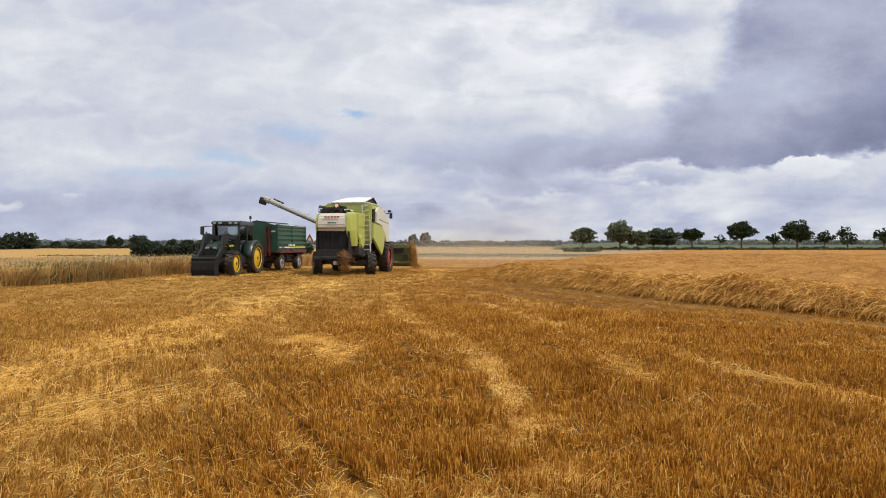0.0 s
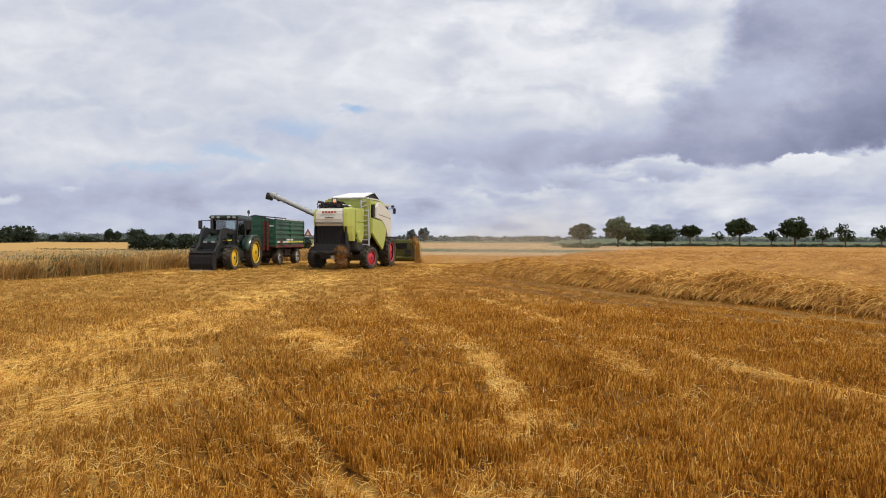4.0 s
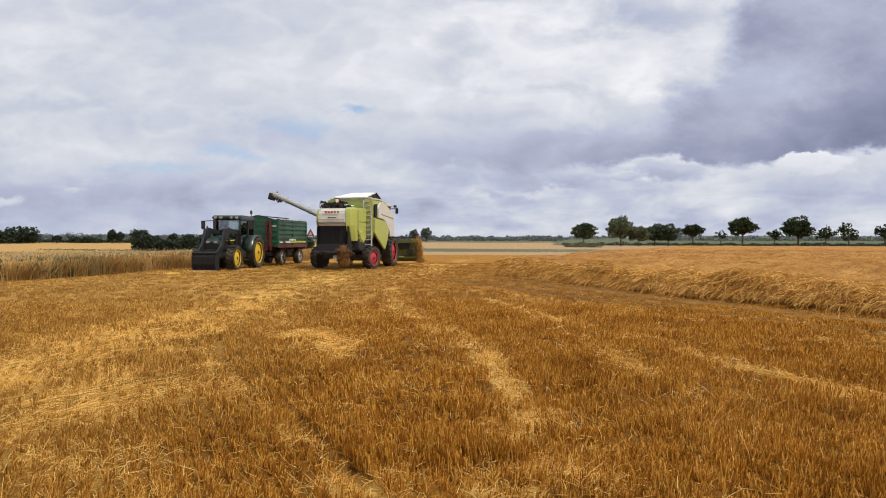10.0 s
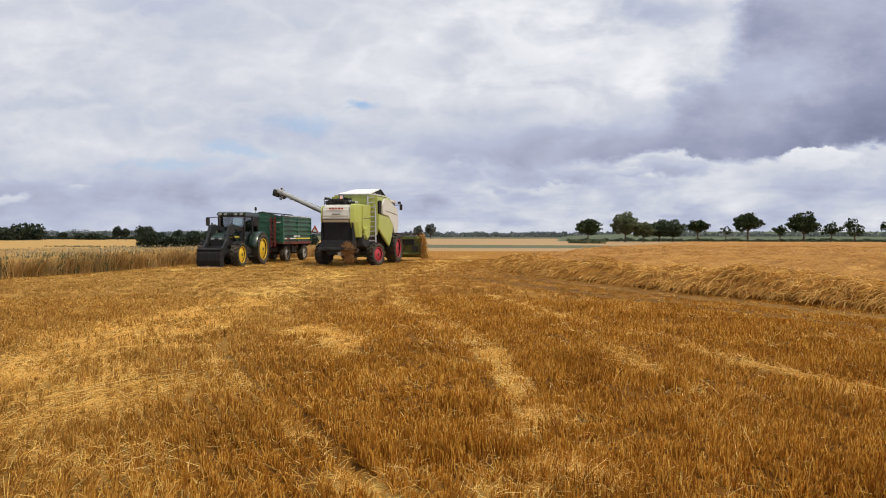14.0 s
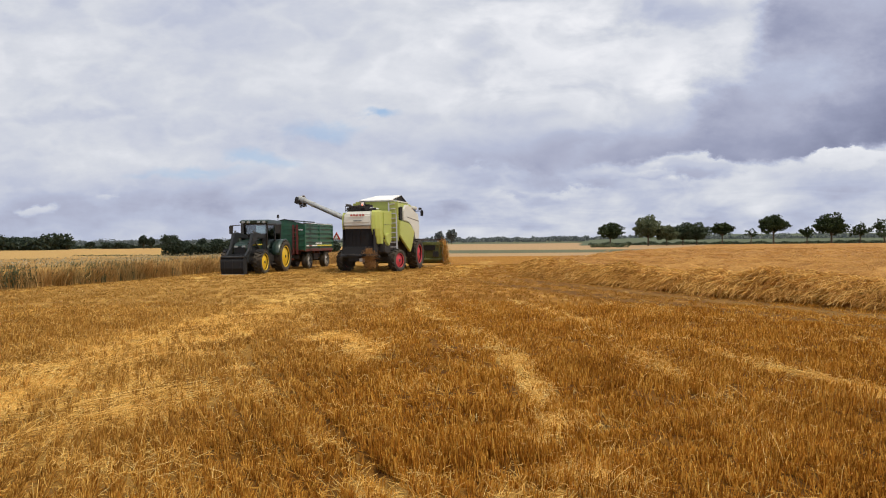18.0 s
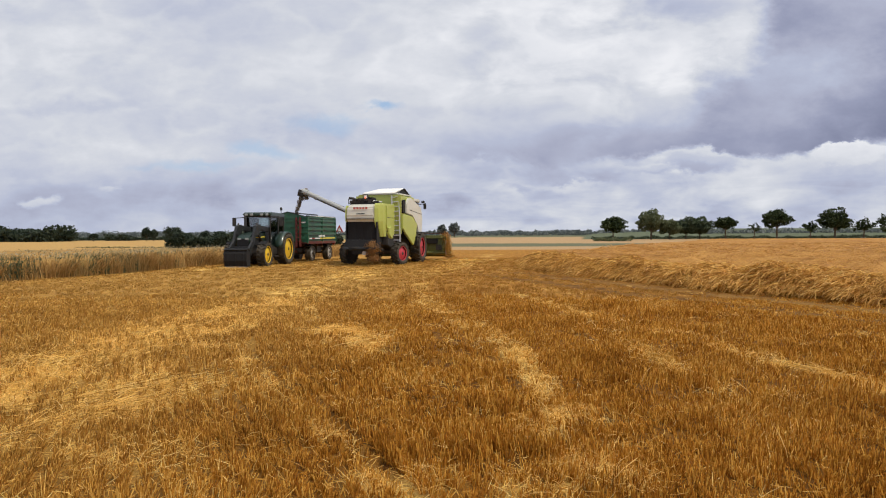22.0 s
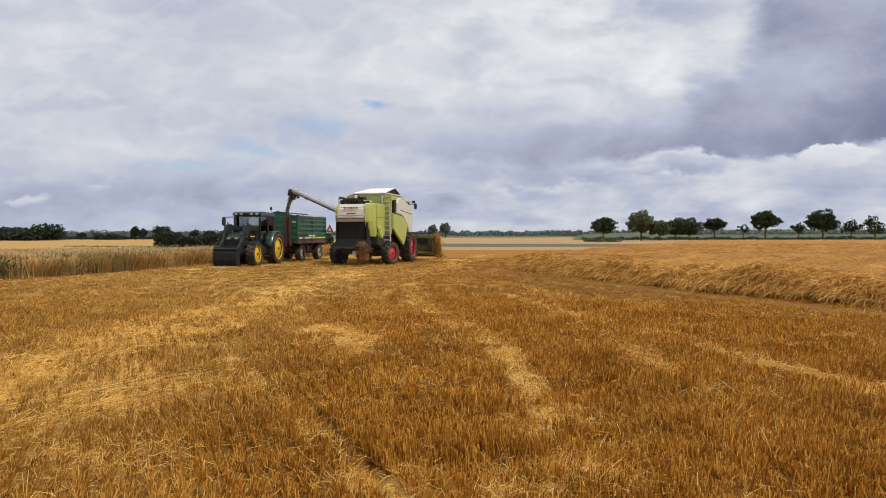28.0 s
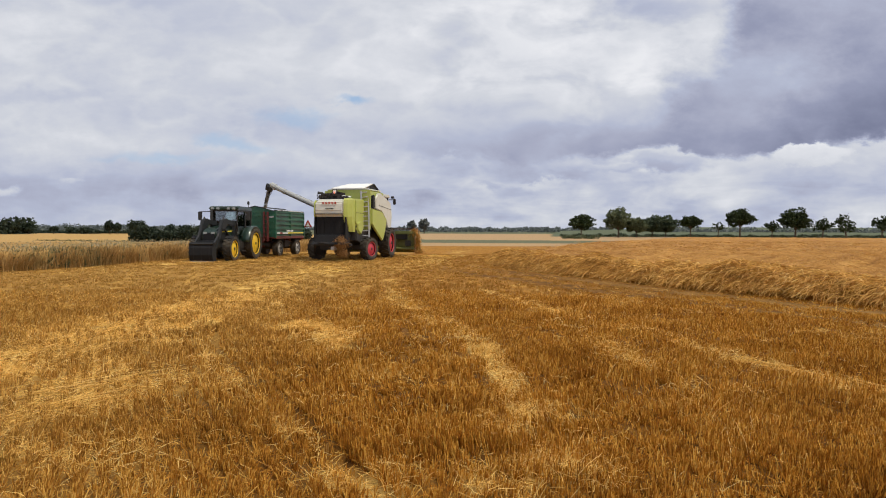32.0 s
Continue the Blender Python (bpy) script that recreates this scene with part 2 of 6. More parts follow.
def stalk_material(name, stops, rough=0.55, patch=0.25, size=0.8, through_light=0.35, green=None, rows=False, dull=0.0):
    """Straw, ears or leaves: each piece has its own tone, with broader patches over the field."""
    m = bpy.data.materials.new(name)
    m.use_nodes = True
    k = Nodes(m.node_tree)
    geo = k.add("ShaderNodeNewGeometry")
    co = k.add("ShaderNodeTexCoord").outputs["Object"]
    broad = k.noise(co, size, 4, 0.6)
    if rows:
        turn = k.add("ShaderNodeMapping")
        turn.inputs["Rotation"].default_value = (0, 0, radians(-26.6))
        turn.inputs["Scale"].default_value = (1.3, 0.08, 1.0)
        k.link(co, turn.inputs[0])
        broad = k.math("ADD", k.math("MULTIPLY", broad, 0.5), k.math("MULTIPLY", k.noise(turn.outputs[0], 1.6, 5, 0.6), 0.5))
    f = k.math("ADD", k.math("MULTIPLY", geo.outputs["Random Per Island"], 1 - patch), k.math("MULTIPLY", k.ramp(broad, [(0.3, 0.0), (0.7, 1.0)]), patch))
    col = k.ramp(f, stops)
    if dull:
        # the tone shifts to a duller yellow towards the standing wheat
        edge = k.add("ShaderNodeMapRange", smooth=True)
        k.put(edge.inputs[0], k.math("ADD", k.split(co)[0], k.math("MULTIPLY", broad, 1.6)))
        edge.inputs[1].default_value, edge.inputs[2].default_value = 0.2, -3.2
        left_tone = k.ramp(f, [(0.0, (0.20, 0.112, 0.026)), (0.5, (0.53, 0.335, 0.092)), (1.0, (0.90, 0.68, 0.27))])
        col = k.mix(k.math("MULTIPLY", edge.outputs[0], dull), col, left_tone)
    if green:
        g = k.ramp(k.noise(co, green[0], 4, 0.6), [(green[1], 0.0), (green[1] + 0.12, 1.0)])
        col = k.mix(k.math("MULTIPLY", g, green[3]), col, green[2])
    bs = k.add("ShaderNodeBsdfPrincipled")
    k.link(col, bs.inputs["Base Color"])
    bs.inputs["Roughness"].default_value = rough
    bs.inputs["Specular IOR Level"].default_value = 0.25
    tr = k.add("ShaderNodeBsdfTranslucent")
    k.link(col, tr.inputs[0])
    mx = k.add("ShaderNodeMixShader")
    mx.inputs[0].default_value = through_light
    k.link(bs.outputs[0], mx.inputs[1])
    k.link(tr.outputs[0], mx.inputs[2])
    k.link(mx.outputs[0], k.add("ShaderNodeOutputMaterial").inputs[0])
    return m


def ground_material():
    m = bpy.data.materials.new("field_ground")
    m.use_nodes = True
    k = Nodes(m.node_tree)
    co = k.add("ShaderNodeTexCoord").outputs["Object"]
    attr = k.add("ShaderNodeAttribute")
    attr.attribute_name = "cover"
    cover = attr.outputs["Color"]
    s = k.add("ShaderNodeSeparateColor")
    k.link(cover, s.inputs[0])
    straw, green, far, thin = s.outputs[0], s.outputs[1], s.outputs[2], attr.outputs["Alpha"]
    # drilled rows of the stubble
    t = k.add("ShaderNodeMapping")
    t.inputs["Rotation"].default_value = (0, 0, radians(-26.6))
    t.inputs["Scale"].default_value = (1.0, 0.12, 1.0)
    k.link(co, t.inputs[0])
    rows = k.noise(t.outputs[0], 7.0, 5, 0.65, 0.2)
    grain = k.noise(co, 45.0, 6, 0.7)
    broad = k.noise(co, 0.45, 5, 0.6, 0.3)
    mid = k.noise(co, 2.3, 5, 0.65, 0.3)
    f = k.math("ADD", k.math("MULTIPLY", rows, 0.35), k.math("MULTIPLY", grain, 0.30))
    f = k.math("ADD", f, k.math("MULTIPLY", mid, 0.35))
    stub = k.ramp(f, [(0.32, (0.14, 0.060, 0.010)), (0.47, (0.27, 0.118, 0.015)), (0.58, (0.46, 0.225, 0.032)), (0.72, (0.68, 0.41, 0.095))])
    stub = k.mix(k.ramp(broad, [(0.40, 0.0), (0.70, 0.4)]), stub, (0.22, 0.098, 0.014))
    soil = k.ramp(f, [(0.36, (0.040, 0.016, 0.002)), (0.52, (0.16, 0.066, 0.008)), (0.66, (0.42, 0.20, 0.026))])
    stub = k.mix(k.math("MAXIMUM", thin, 0.0), soil, stub)
    lying = k.ramp(k.math("ADD", k.math("MULTIPLY", grain, 0.6), k.math("MULTIPLY", mid, 0.4)), [(0.36, (0.34, 0.18, 0.034)), (0.50, (0.68, 0.43, 0.11)), (0.66, (0.95, 0.72, 0.28))])
    # same shift to a duller yellow on the ground, towards the standing wheat
    edge = k.add("ShaderNodeMapRange", smooth=True)
    k.put(edge.inputs[0], k.math("ADD", k.split(co)[0], k.math("MULTIPLY", broad, 1.6)))
    edge.inputs[1].default_value, edge.inputs[2].default_value = 0.2, -3.2
    left_tone = k.ramp(f, [(0.36, (0.21, 0.105, 0.020)), (0.52, (0.38, 0.215, 0.048)), (0.68, (0.62, 0.41, 0.125))])
    stub = k.mix(k.math("MULTIPLY", edge.outputs[0], 0.6), stub, left_tone)
    col = k.mix(straw, stub, lying)
    trodden = k.ramp(f, [(0.36, (0.14, 0.070, 0.016)), (0.52, (0.27, 0.145, 0.036)), (0.68, (0.42, 0.24, 0.070))])
    col = k.mix(k.math("MULTIPLY", thin, -0.6, clamp=True), col, trodden)
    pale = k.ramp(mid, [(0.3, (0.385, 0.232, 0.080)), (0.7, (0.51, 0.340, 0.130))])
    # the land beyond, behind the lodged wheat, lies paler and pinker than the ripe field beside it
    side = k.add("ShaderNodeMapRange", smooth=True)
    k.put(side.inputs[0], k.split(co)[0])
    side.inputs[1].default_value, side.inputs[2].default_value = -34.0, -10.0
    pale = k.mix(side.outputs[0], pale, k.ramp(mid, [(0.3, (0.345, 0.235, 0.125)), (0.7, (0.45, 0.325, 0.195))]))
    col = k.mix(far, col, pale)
    # grass greyed and blued: haze over the far land painted into its colour
    grass = k.ramp(mid, [(0.3, (0.066, 0.082, 0.046)), (0.7, (0.122, 0.140, 0.082))])
    col = k.mix(green, col, grass)
    bs = k.add("ShaderNodeBsdfPrincipled")
    k.link(col, bs.inputs["Base Color"])
    bs.inputs["Roughness"].default_value = 0.9
    bs.inputs["Specular IOR Level"].default_value = 0.15
    bp = k.add("ShaderNodeBump")
    bp.inputs["Strength"].default_value, bp.inputs["Distance"].default_value = 0.9, 0.06
    k.link(f, bp.inputs["Height"])
    k.link(bp.outputs[0], bs.inputs["Normal"])
    k.link(bs.outputs[0], k.add("ShaderNodeOutputMaterial").inputs[0])
    return m


def crop_material(name, stops, green=0.0):
    """The matted body of a standing crop under its ears."""
    m = bpy.data.materials.new(name)
    m.use_nodes = True
    k = Nodes(m.node_tree)
    co = k.add("ShaderNodeTexCoord").outputs["Object"]
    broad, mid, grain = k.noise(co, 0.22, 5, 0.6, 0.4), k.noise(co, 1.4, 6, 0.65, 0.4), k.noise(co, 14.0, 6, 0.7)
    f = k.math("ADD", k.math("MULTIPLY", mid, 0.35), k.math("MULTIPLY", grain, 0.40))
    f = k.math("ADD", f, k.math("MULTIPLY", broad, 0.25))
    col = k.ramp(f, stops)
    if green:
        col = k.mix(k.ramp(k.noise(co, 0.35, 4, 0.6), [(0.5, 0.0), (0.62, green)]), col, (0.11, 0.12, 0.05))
    bs = k.add("ShaderNodeBsdfPrincipled")
    k.link(col, bs.inputs["Base Color"])
    bs.inputs["Roughness"].default_value = 0.9
    bs.inputs["Specular IOR Level"].default_value = 0.15
    bp = k.add("ShaderNodeBump")
    bp.inputs["Strength"].default_value, bp.inputs["Distance"].default_value = 1.0, 0.12
    k.link(f, bp.inputs["Height"])
    k.link(bp.outputs[0], bs.inputs["Normal"])
    k.link(bs.outputs[0], k.add("ShaderNodeOutputMaterial").inputs[0])
    return m


def glass_material():
    m = bpy.data.materials.new("cab_glass")
    m.use_nodes = True
    k = Nodes(m.node_tree)
    gl = k.add("ShaderNodeBsdfGlossy")
    gl.inputs["Roughness"].default_value = 0.03
    tr = k.add("ShaderNodeBsdfTransparent")
    tr.inputs[0].default_value = (0.80, 0.86, 0.84, 1)
    mx = k.add("ShaderNodeMixShader")
    fr = k.add("ShaderNodeFresnel")
    fr.inputs[0].default_value = 1.5
    k.link(k.math("ADD", fr.outputs[0], 0.14), mx.inputs[0])
    k.link(tr.outputs[0], mx.inputs[1])
    k.link(gl.outputs[0], mx.inputs[2])
    k.link(mx.outputs[0], k.add("ShaderNodeOutputMaterial").inputs[0])
    return m


def glow_material(name, colour, strength):
    m = bpy.data.materials.new(name)
    m.use_nodes = True
    bs = m.node_tree.nodes["Principled BSDF"]
    bs.inputs["Base Color"].default_value = (*colour, 1)
    bs.inputs["Emission Color"].default_value = (*colour, 1)
    bs.inputs["Emission Strength"].default_value = strength
    return m


M_GROUND = ground_material()
M_STUBBLE = stalk_material("stubble_straw", [(0.0, (0.115, 0.040, 0.005)), (0.28, (0.37, 0.148, 0.016)), (0.60, (0.64, 0.310, 0.042)), (0.82, (0.86, 0.52, 0.108)), (1.0, (0.97, 0.74, 0.27))], patch=0.32, size=0.9, through_light=0.42, dull=0.38)
# stubble further off: narrower range of tones, drawn out along the rows
M_STUBBLE_FAR = stalk_material("far_stubble", [(0.0, (0.31, 0.145, 0.026)), (0.45, (0.44, 0.225, 0.045)), (0.8, (0.58, 0.32, 0.080)), (1.0, (0.74, 0.47, 0.145))], patch=0.75, size=0.9, rows=True, through_light=0.42, dull=0.48)
M_STRAW = stalk_material("loose_straw", [(0.0, (0.40, 0.20, 0.042)), (0.30, (0.78, 0.48, 0.12)), (0.65, (0.93, 0.63, 0.185)), (1.0, (1.0, 0.82, 0.37))], patch=0.2)
M_WHEAT = stalk_material("standing_wheat", [(0.0, (0.24, 0.135, 0.042)), (0.5, (0.46, 0.275, 0.095)), (1.0, (0.76, 0.53, 0.23))], patch=0.45, size=0.8, green=(0.35, 0.54, (0.13, 0.125, 0.06), 0.5))
M_WHEAT_TOP = stalk_material("standing_wheat_ears", [(0.0, (0.24, 0.155, 0.07)), (0.5, (0.42, 0.28, 0.125)), (1.0, (0.62, 0.46, 0.24))], patch=0.45, size=0.5, green=(0.25, 0.50, (0.22, 0.21, 0.12), 0.5))
M_WEED = stalk_material("thistle_leaves", [(0.0, (0.05, 0.065, 0.032)), (0.6, (0.11, 0.12, 0.060)), (1.0, (0.20, 0.20, 0.10))], patch=0.3, size=0.9)
M_SEED = stalk_material("seed_heads", [(0.0, (0.22, 0.19, 0.11)), (0.6, (0.36, 0.31, 0.19)), (1.0, (0.52, 0.48, 0.36))], patch=0.3, size=0.9)
M_LODGED = stalk_material("lodged_wheat", [(0.0, (0.22, 0.092, 0.015)), (0.4, (0.58, 0.305, 0.066)), (0.75, (0.84, 0.54, 0.16)), (1.0, (0.97, 0.74, 0.32))], patch=0.3, size=0.8, through_light=0.45)
M_LODGED_TOP = stalk_material("lodged_ears", [(0.0, (0.37, 0.175, 0.046)), (0.4, (0.52, 0.275, 0.080)), (0.7, (0.68, 0.40, 0.128)), (1.0, (0.86, 0.60, 0.24))], patch=0.65, size=0.30, through_light=0.45)
M_CHAFF = stalk_material("dusty_chaff", [(0.0, (0.22, 0.105, 0.035)), (0.6, (0.42, 0.22, 0.080)), (1.0, (0.62, 0.37, 0.16))], patch=0.3, size=2.0, through_light=0.2)
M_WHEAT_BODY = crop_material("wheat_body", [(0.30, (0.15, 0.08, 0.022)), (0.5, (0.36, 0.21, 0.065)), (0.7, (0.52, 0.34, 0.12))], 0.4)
M_LODGED_BODY = crop_material("lodged_body", [(0.34, (0.12, 0.050, 0.011)), (0.46, (0.30, 0.140, 0.034)), (0.56, (0.46, 0.240, 0.064)), (0.70, (0.68, 0.42, 0.135))])
M_LEAF = stalk_material("tree_leaves", [(0.0, (0.014, 0.024, 0.008)), (0.6, (0.034, 0.050, 0.015)), (1.0, (0.062, 0.082, 0.026))], patch=0.4, size=0.5, through_light=0.3)
# olive leaf green, paled by haze put into the colour
M_LEAF_PALE = stalk_material("hazed_olive_leaves", [(0.0, (0.07, 0.088, 0.045)), (0.6, (0.12, 0.14, 0.072)), (1.0, (0.18, 0.20, 0.10))], patch=0.4, size=0.5, through_light=0.3)
# far foliage: distance haze painted in as a paler, greyer leaf colour
M_HAZED_LEAF = stalk_material("hazed_leaves", [(0.0, (0.10, 0.12, 0.118)), (1.0, (0.19, 0.21, 0.205))], patch=0.4, size=0.1)
M_LEAF_MID = stalk_material("grey_green_leaves", [(0.0, (0.035, 0.052, 0.030)), (0.6, (0.062, 0.084, 0.046)), (1.0, (0.10, 0.125, 0.065))], patch=0.4, size=0.5, through_light=0.3)
# bluish cast of the far air mixed into a dark leaf green
M_LEAF_HAZE_BLUE = stalk_material("haze_blued_leaves", [(0.0, (0.018, 0.028, 0.018)), (0.6, (0.038, 0.054, 0.034)), (1.0, (0.066, 0.086, 0.052))], patch=0.4, size=0.5, through_light=0.3)
M_BARK = material("bark", (0.10, 0.075, 0.05), 0.9, bump=0.6)
M_LIME = material("lime_green_paint", (0.40, 0.455, 0.10), 0.42, spots=0.12, dust=0.25)
M_CREAM = material("cream_paint", (0.60, 0.60, 0.54), 0.45, spots=0.08, dust=0.2)
M_WHITE = material("white_cover", (0.78, 0.78, 0.76), 0.6, spots=0.06, dust=0.12)
M_DARK = material("dark_steel", (0.018, 0.018, 0.020), 0.6, spots=0.3, dust=0.08)
M_BLACK = material("black_rubber_sheet", (0.006, 0.006, 0.008), 0.92, spots=0.3, dust=0.01)
M_TYRE = material("tyre_rubber", (0.018, 0.017, 0.016), 0.85, spots=0.3, dust=0.22)
M_RED_RIM = material("red_rim", (0.44, 0.030, 0.050), 0.5, spots=0.12, dust=0.06)
M_YELLOW_RIM = material("yellow_rim", (0.70, 0.46, 0.025), 0.45, spots=0.08, dust=0.04)
M_GREY_RIM = material("grey_rim", (0.42, 0.42, 0.43), 0.5, spots=0.15, dust=0.3)
M_STEEL = material("galvanised_steel", (0.55, 0.56, 0.57), 0.4, 0.7, spots=0.1, dust=0.1)
M_PALE_TUBE = material("pale_grey_paint", (0.36, 0.38, 0.39), 0.4, spots=0.08, dust=0.15)
M_OLIVE = material("olive_green_header", (0.15, 0.17, 0.045), 0.55, spots=0.2, dust=0.25)
M_TRACTOR = material("tractor_green_paint", (0.006, 0.027, 0.019), 0.32, spots=0.15, dust=0.04, coat=0.5)
M_LOADER = material("charcoal_loader_paint", (0.014, 0.016, 0.018), 0.5, spots=0.25, dust=0.02)
M_TRAILER = material("trailer_green_paint", (0.013, 0.100, 0.056), 0.38, spots=0.15, dust=0.10)
M_OXIDE = material("oxide_red_paint", (0.115, 0.016, 0.015), 0.6, spots=0.25, dust=0.15)
M_RED = material("red_reflector", (0.40, 0.05, 0.03), 0.4, spots=0.08)
M_WHITE_TAPE = material("white_tape", (0.82, 0.82, 0.80), 0.5, spots=0.05)
M_YELLOW = material("yellow_tape", (0.75, 0.62, 0.06), 0.5, spots=0.05)
M_SEAT = material("seat_fabric", (0.05, 0.045, 0.04), 0.9)
M_GRAIN = material("wheat_grain", (0.20, 0.155, 0.115), 0.8, spots=0.3, fine=200.0)
M_DUST = stalk_material("dust", [(0.0, (0.66, 0.57, 0.44)), (1.0, (0.80, 0.71, 0.57))], rough=1.0, patch=0.2, size=0.5, through_light=0.5)
M_BIRD = material("bird_plumage", (0.02, 0.02, 0.025), 0.8)
M_GLASS = glass_material()
M_BEACON = glow_material("beacon_glow", (1.0, 0.20, 0.07), 0.7)
M_BEACON_OFF = material("amber_lens", (0.55, 0.20, 0.02), 0.3)
M_LAMP = material("lamp_glass", (0.32, 0.34, 0.34), 0.15)

# ---- shaping helpers ----
def mesh_of(name, bm, mat, smooth=False):
    me = bpy.data.meshes.new(name)
    bmesh.ops.recalc_face_normals(bm, faces=bm.faces)
    bm.to_mesh(me)
    bm.free()
    me.materials.append(mat)
    if smooth:
        me.polygons.foreach_set("use_smooth", [True] * len(me.polygons))
    return me


def part(name, bm, mat, parent=None, label="", smooth=False):
    """Links a bmesh as one mesh object under a thing or a part."""
    ob = new(name, mesh_of(name, bm, mat, smooth))
    ob.parent = parent
    if label:
        ob["label"] = label
    return ob


def box(x0, x1, y0, y1, z0, z1, bevel=0.01, bm=None):
    own = bm is None
    b = bmesh.new()
    r = bmesh.ops.create_cube(b, size=1.0)
    for v in r["verts"]:
        v.co = Vector(((x0 + x1) / 2 + v.co.x * (x1 - x0), (y0 + y1) / 2 + v.co.y * (y1 - y0), (z0 + z1) / 2 + v.co.z * (z1 - z0)))
    if bevel:
        bmesh.ops.bevel(b, geom=b.edges[:], offset=min(bevel, 0.45 * min(abs(x1 - x0), abs(y1 - y0), abs(z1 - z0))), segments=2, affect="EDGES")
    return b if own else merge(bm, b)


def merge(bm, other):
    me = bpy.data.meshes.new("tmp")
    other.to_mesh(me)
    other.free()
    bm.from_mesh(me)
    bpy.data.meshes.remove(me)
    return bm


def slab(points, x0, x1, bevel=0.02, inset=0.0):
    """A side outline in (y, z), from x0 to x1; inset draws the far end in."""
    b = bmesh.new()
    cy = sum(p[0] for p in points) / len(points)
    cz = sum(p[1] for p in points) / len(points)
    near = [b.verts.new((x0, y, z)) for y, z in points]
    rest = [b.verts.new((x1, cy + (y - cy) * (1 - inset), cz + (z - cz) * (1 - inset))) for y, z in points]
    b.faces.new(near)
    b.faces.new(rest[::-1])
    n = len(points)
    for i in range(n):
        b.faces.new((near[i], near[(i + 1) % n], rest[(i + 1) % n], rest[i]))
    bmesh.ops.recalc_face_normals(b, faces=b.faces)
    if bevel:
        bmesh.ops.bevel(b, geom=b.edges[:], offset=bevel, segments=2, affect="EDGES")
    return b


def rod(p0, p1, r0, r1=None, seg=10, bm=None):
    own = bm is None
    b = bmesh.new()
    p0, p1 = Vector(p0), Vector(p1)
    d = p1 - p0
    m = Matrix.Translation((p0 + p1) / 2) @ d.to_track_quat("Z", "Y").to_matrix().to_4x4()
    bmesh.ops.create_cone(b, cap_ends=True, segments=seg, radius1=r0, radius2=r0 if r1 is None else r1, depth=d.length, matrix=m)
    return b if own else merge(bm, b)


def bar(p0, p1, w, h, bevel=0.008, bm=None):
    """A beam of w across and h high between two points."""
    own = bm is None
    p0, p1 = Vector(p0), Vector(p1)
    d = p1 - p0
    b = box(-w / 2, w / 2, -h / 2, h / 2, -d.length / 2, d.length / 2, bevel)
    b.transform(Matrix.Translation((p0 + p1) / 2) @ d.to_track_quat("Z", "Y").to_matrix().to_4x4())
    return b if own else merge(bm, b)


def lathe(profile, seg=32, caps=True):
    """A turned body about the x axis: profile in (x, radius)."""
    b = bmesh.new()
    rings = [[b.verts.new((x, r * math.cos(2 * math.pi * i / seg), r * math.sin(2 * math.pi * i / seg))) for i in range(seg)] for x, r in profile]
    for q, w in zip(rings, rings[1:]):
        for i in range(seg):
            b.faces.new((q[i], q[(i + 1) % seg], w[(i + 1) % seg], w[i]))
    if caps:
        b.faces.new(rings[0])
        b.faces.new(rings[-1][::-1])
    return b


def wheel(parent, x, y, r, width, rim_r, rim_mat, side, lugs=0, steer=0.0):
    """side: +1 where the outside is towards +x. A hub with tyre, rim and the rim's disc."""
    w, s = width / 2, side
    hub = part("wheel", lathe([(-w * 0.5 * s, 0.10), (w * 0.80 * s, 0.08), (w * 0.86 * s, 0.06)], 16), M_DARK, parent)
    hub.matrix_basis = pose(x, y, r, 0, 0, steer)
    t = lathe([(-w * 0.8, rim_r), (-w * 0.98, rim_r + 0.30 * (r - rim_r)), (-w, r - 0.42 * (r - rim_r)), (-w * 0.86, r - 0.10 * (r - rim_r)), (-w * 0.5, r - 0.03), (0, r - 0.015), (w * 0.5, r - 0.03),
               (w * 0.86, r - 0.10 * (r - rim_r)), (w, r - 0.42 * (r - rim_r)), (w * 0.98, rim_r + 0.30 * (r - rim_r)), (w * 0.8, rim_r)], 40, False)
    for i in range(lugs):
        for h in (-1, 1):
            a = 2 * math.pi * (i + 0.25 * h) / lugs
            lug = box(0.02, w * 0.98, -0.028, 0.028, r - 0.06, r + 0.022, 0.008)
            lug.transform(Matrix.Rotation(a, 4, "X") @ Matrix.Diagonal((h, 1, 1, 1)))
            for v in lug.verts:
                turn = Matrix.Rotation(abs(v.co.x) / w * 0.17, 4, "X")
                v.co = turn @ v.co
            merge(t, lug)
    part("tyre", t, M_TYRE, hub, smooth=False)
    # dark disc added to close and darken the inner side of the wheel
    part("brake_drum", lathe([(-w * 0.90 * s, rim_r * 0.5), (-w * 0.88 * s, rim_r * 0.97), (-w * 0.80 * s, rim_r * 0.99), (-w * 0.79 * s, rim_r * 0.5)], 24), M_DARK, hub)
    part("rim", lathe([(-w * 0.78 * s, rim_r), (-w * 0.6 * s, rim_r * 0.93), (w * 0.50 * s, rim_r * 0.92), (w * 0.56 * s, rim_r * 0.80), (w * 0.62 * s, rim_r * 0.55), (w * 0.74 * s, rim_r * 0.42), (w * 0.76 * s, rim_r * 0.26), (w * 0.76 * s, 0.03)], 32), rim_mat, hub, smooth=True)
    lip = lathe([(w * 0.70 * s, rim_r * 0.93), (w * 0.82 * s, rim_r * 0.95), (w * 0.82 * s, rim_r * 1.03), (w * 0.70 * s, rim_r * 1.03), (w * 0.70 * s, rim_r * 0.93)], 32, False)
    part("rim_flange", lip, rim_mat, hub)
    return hub


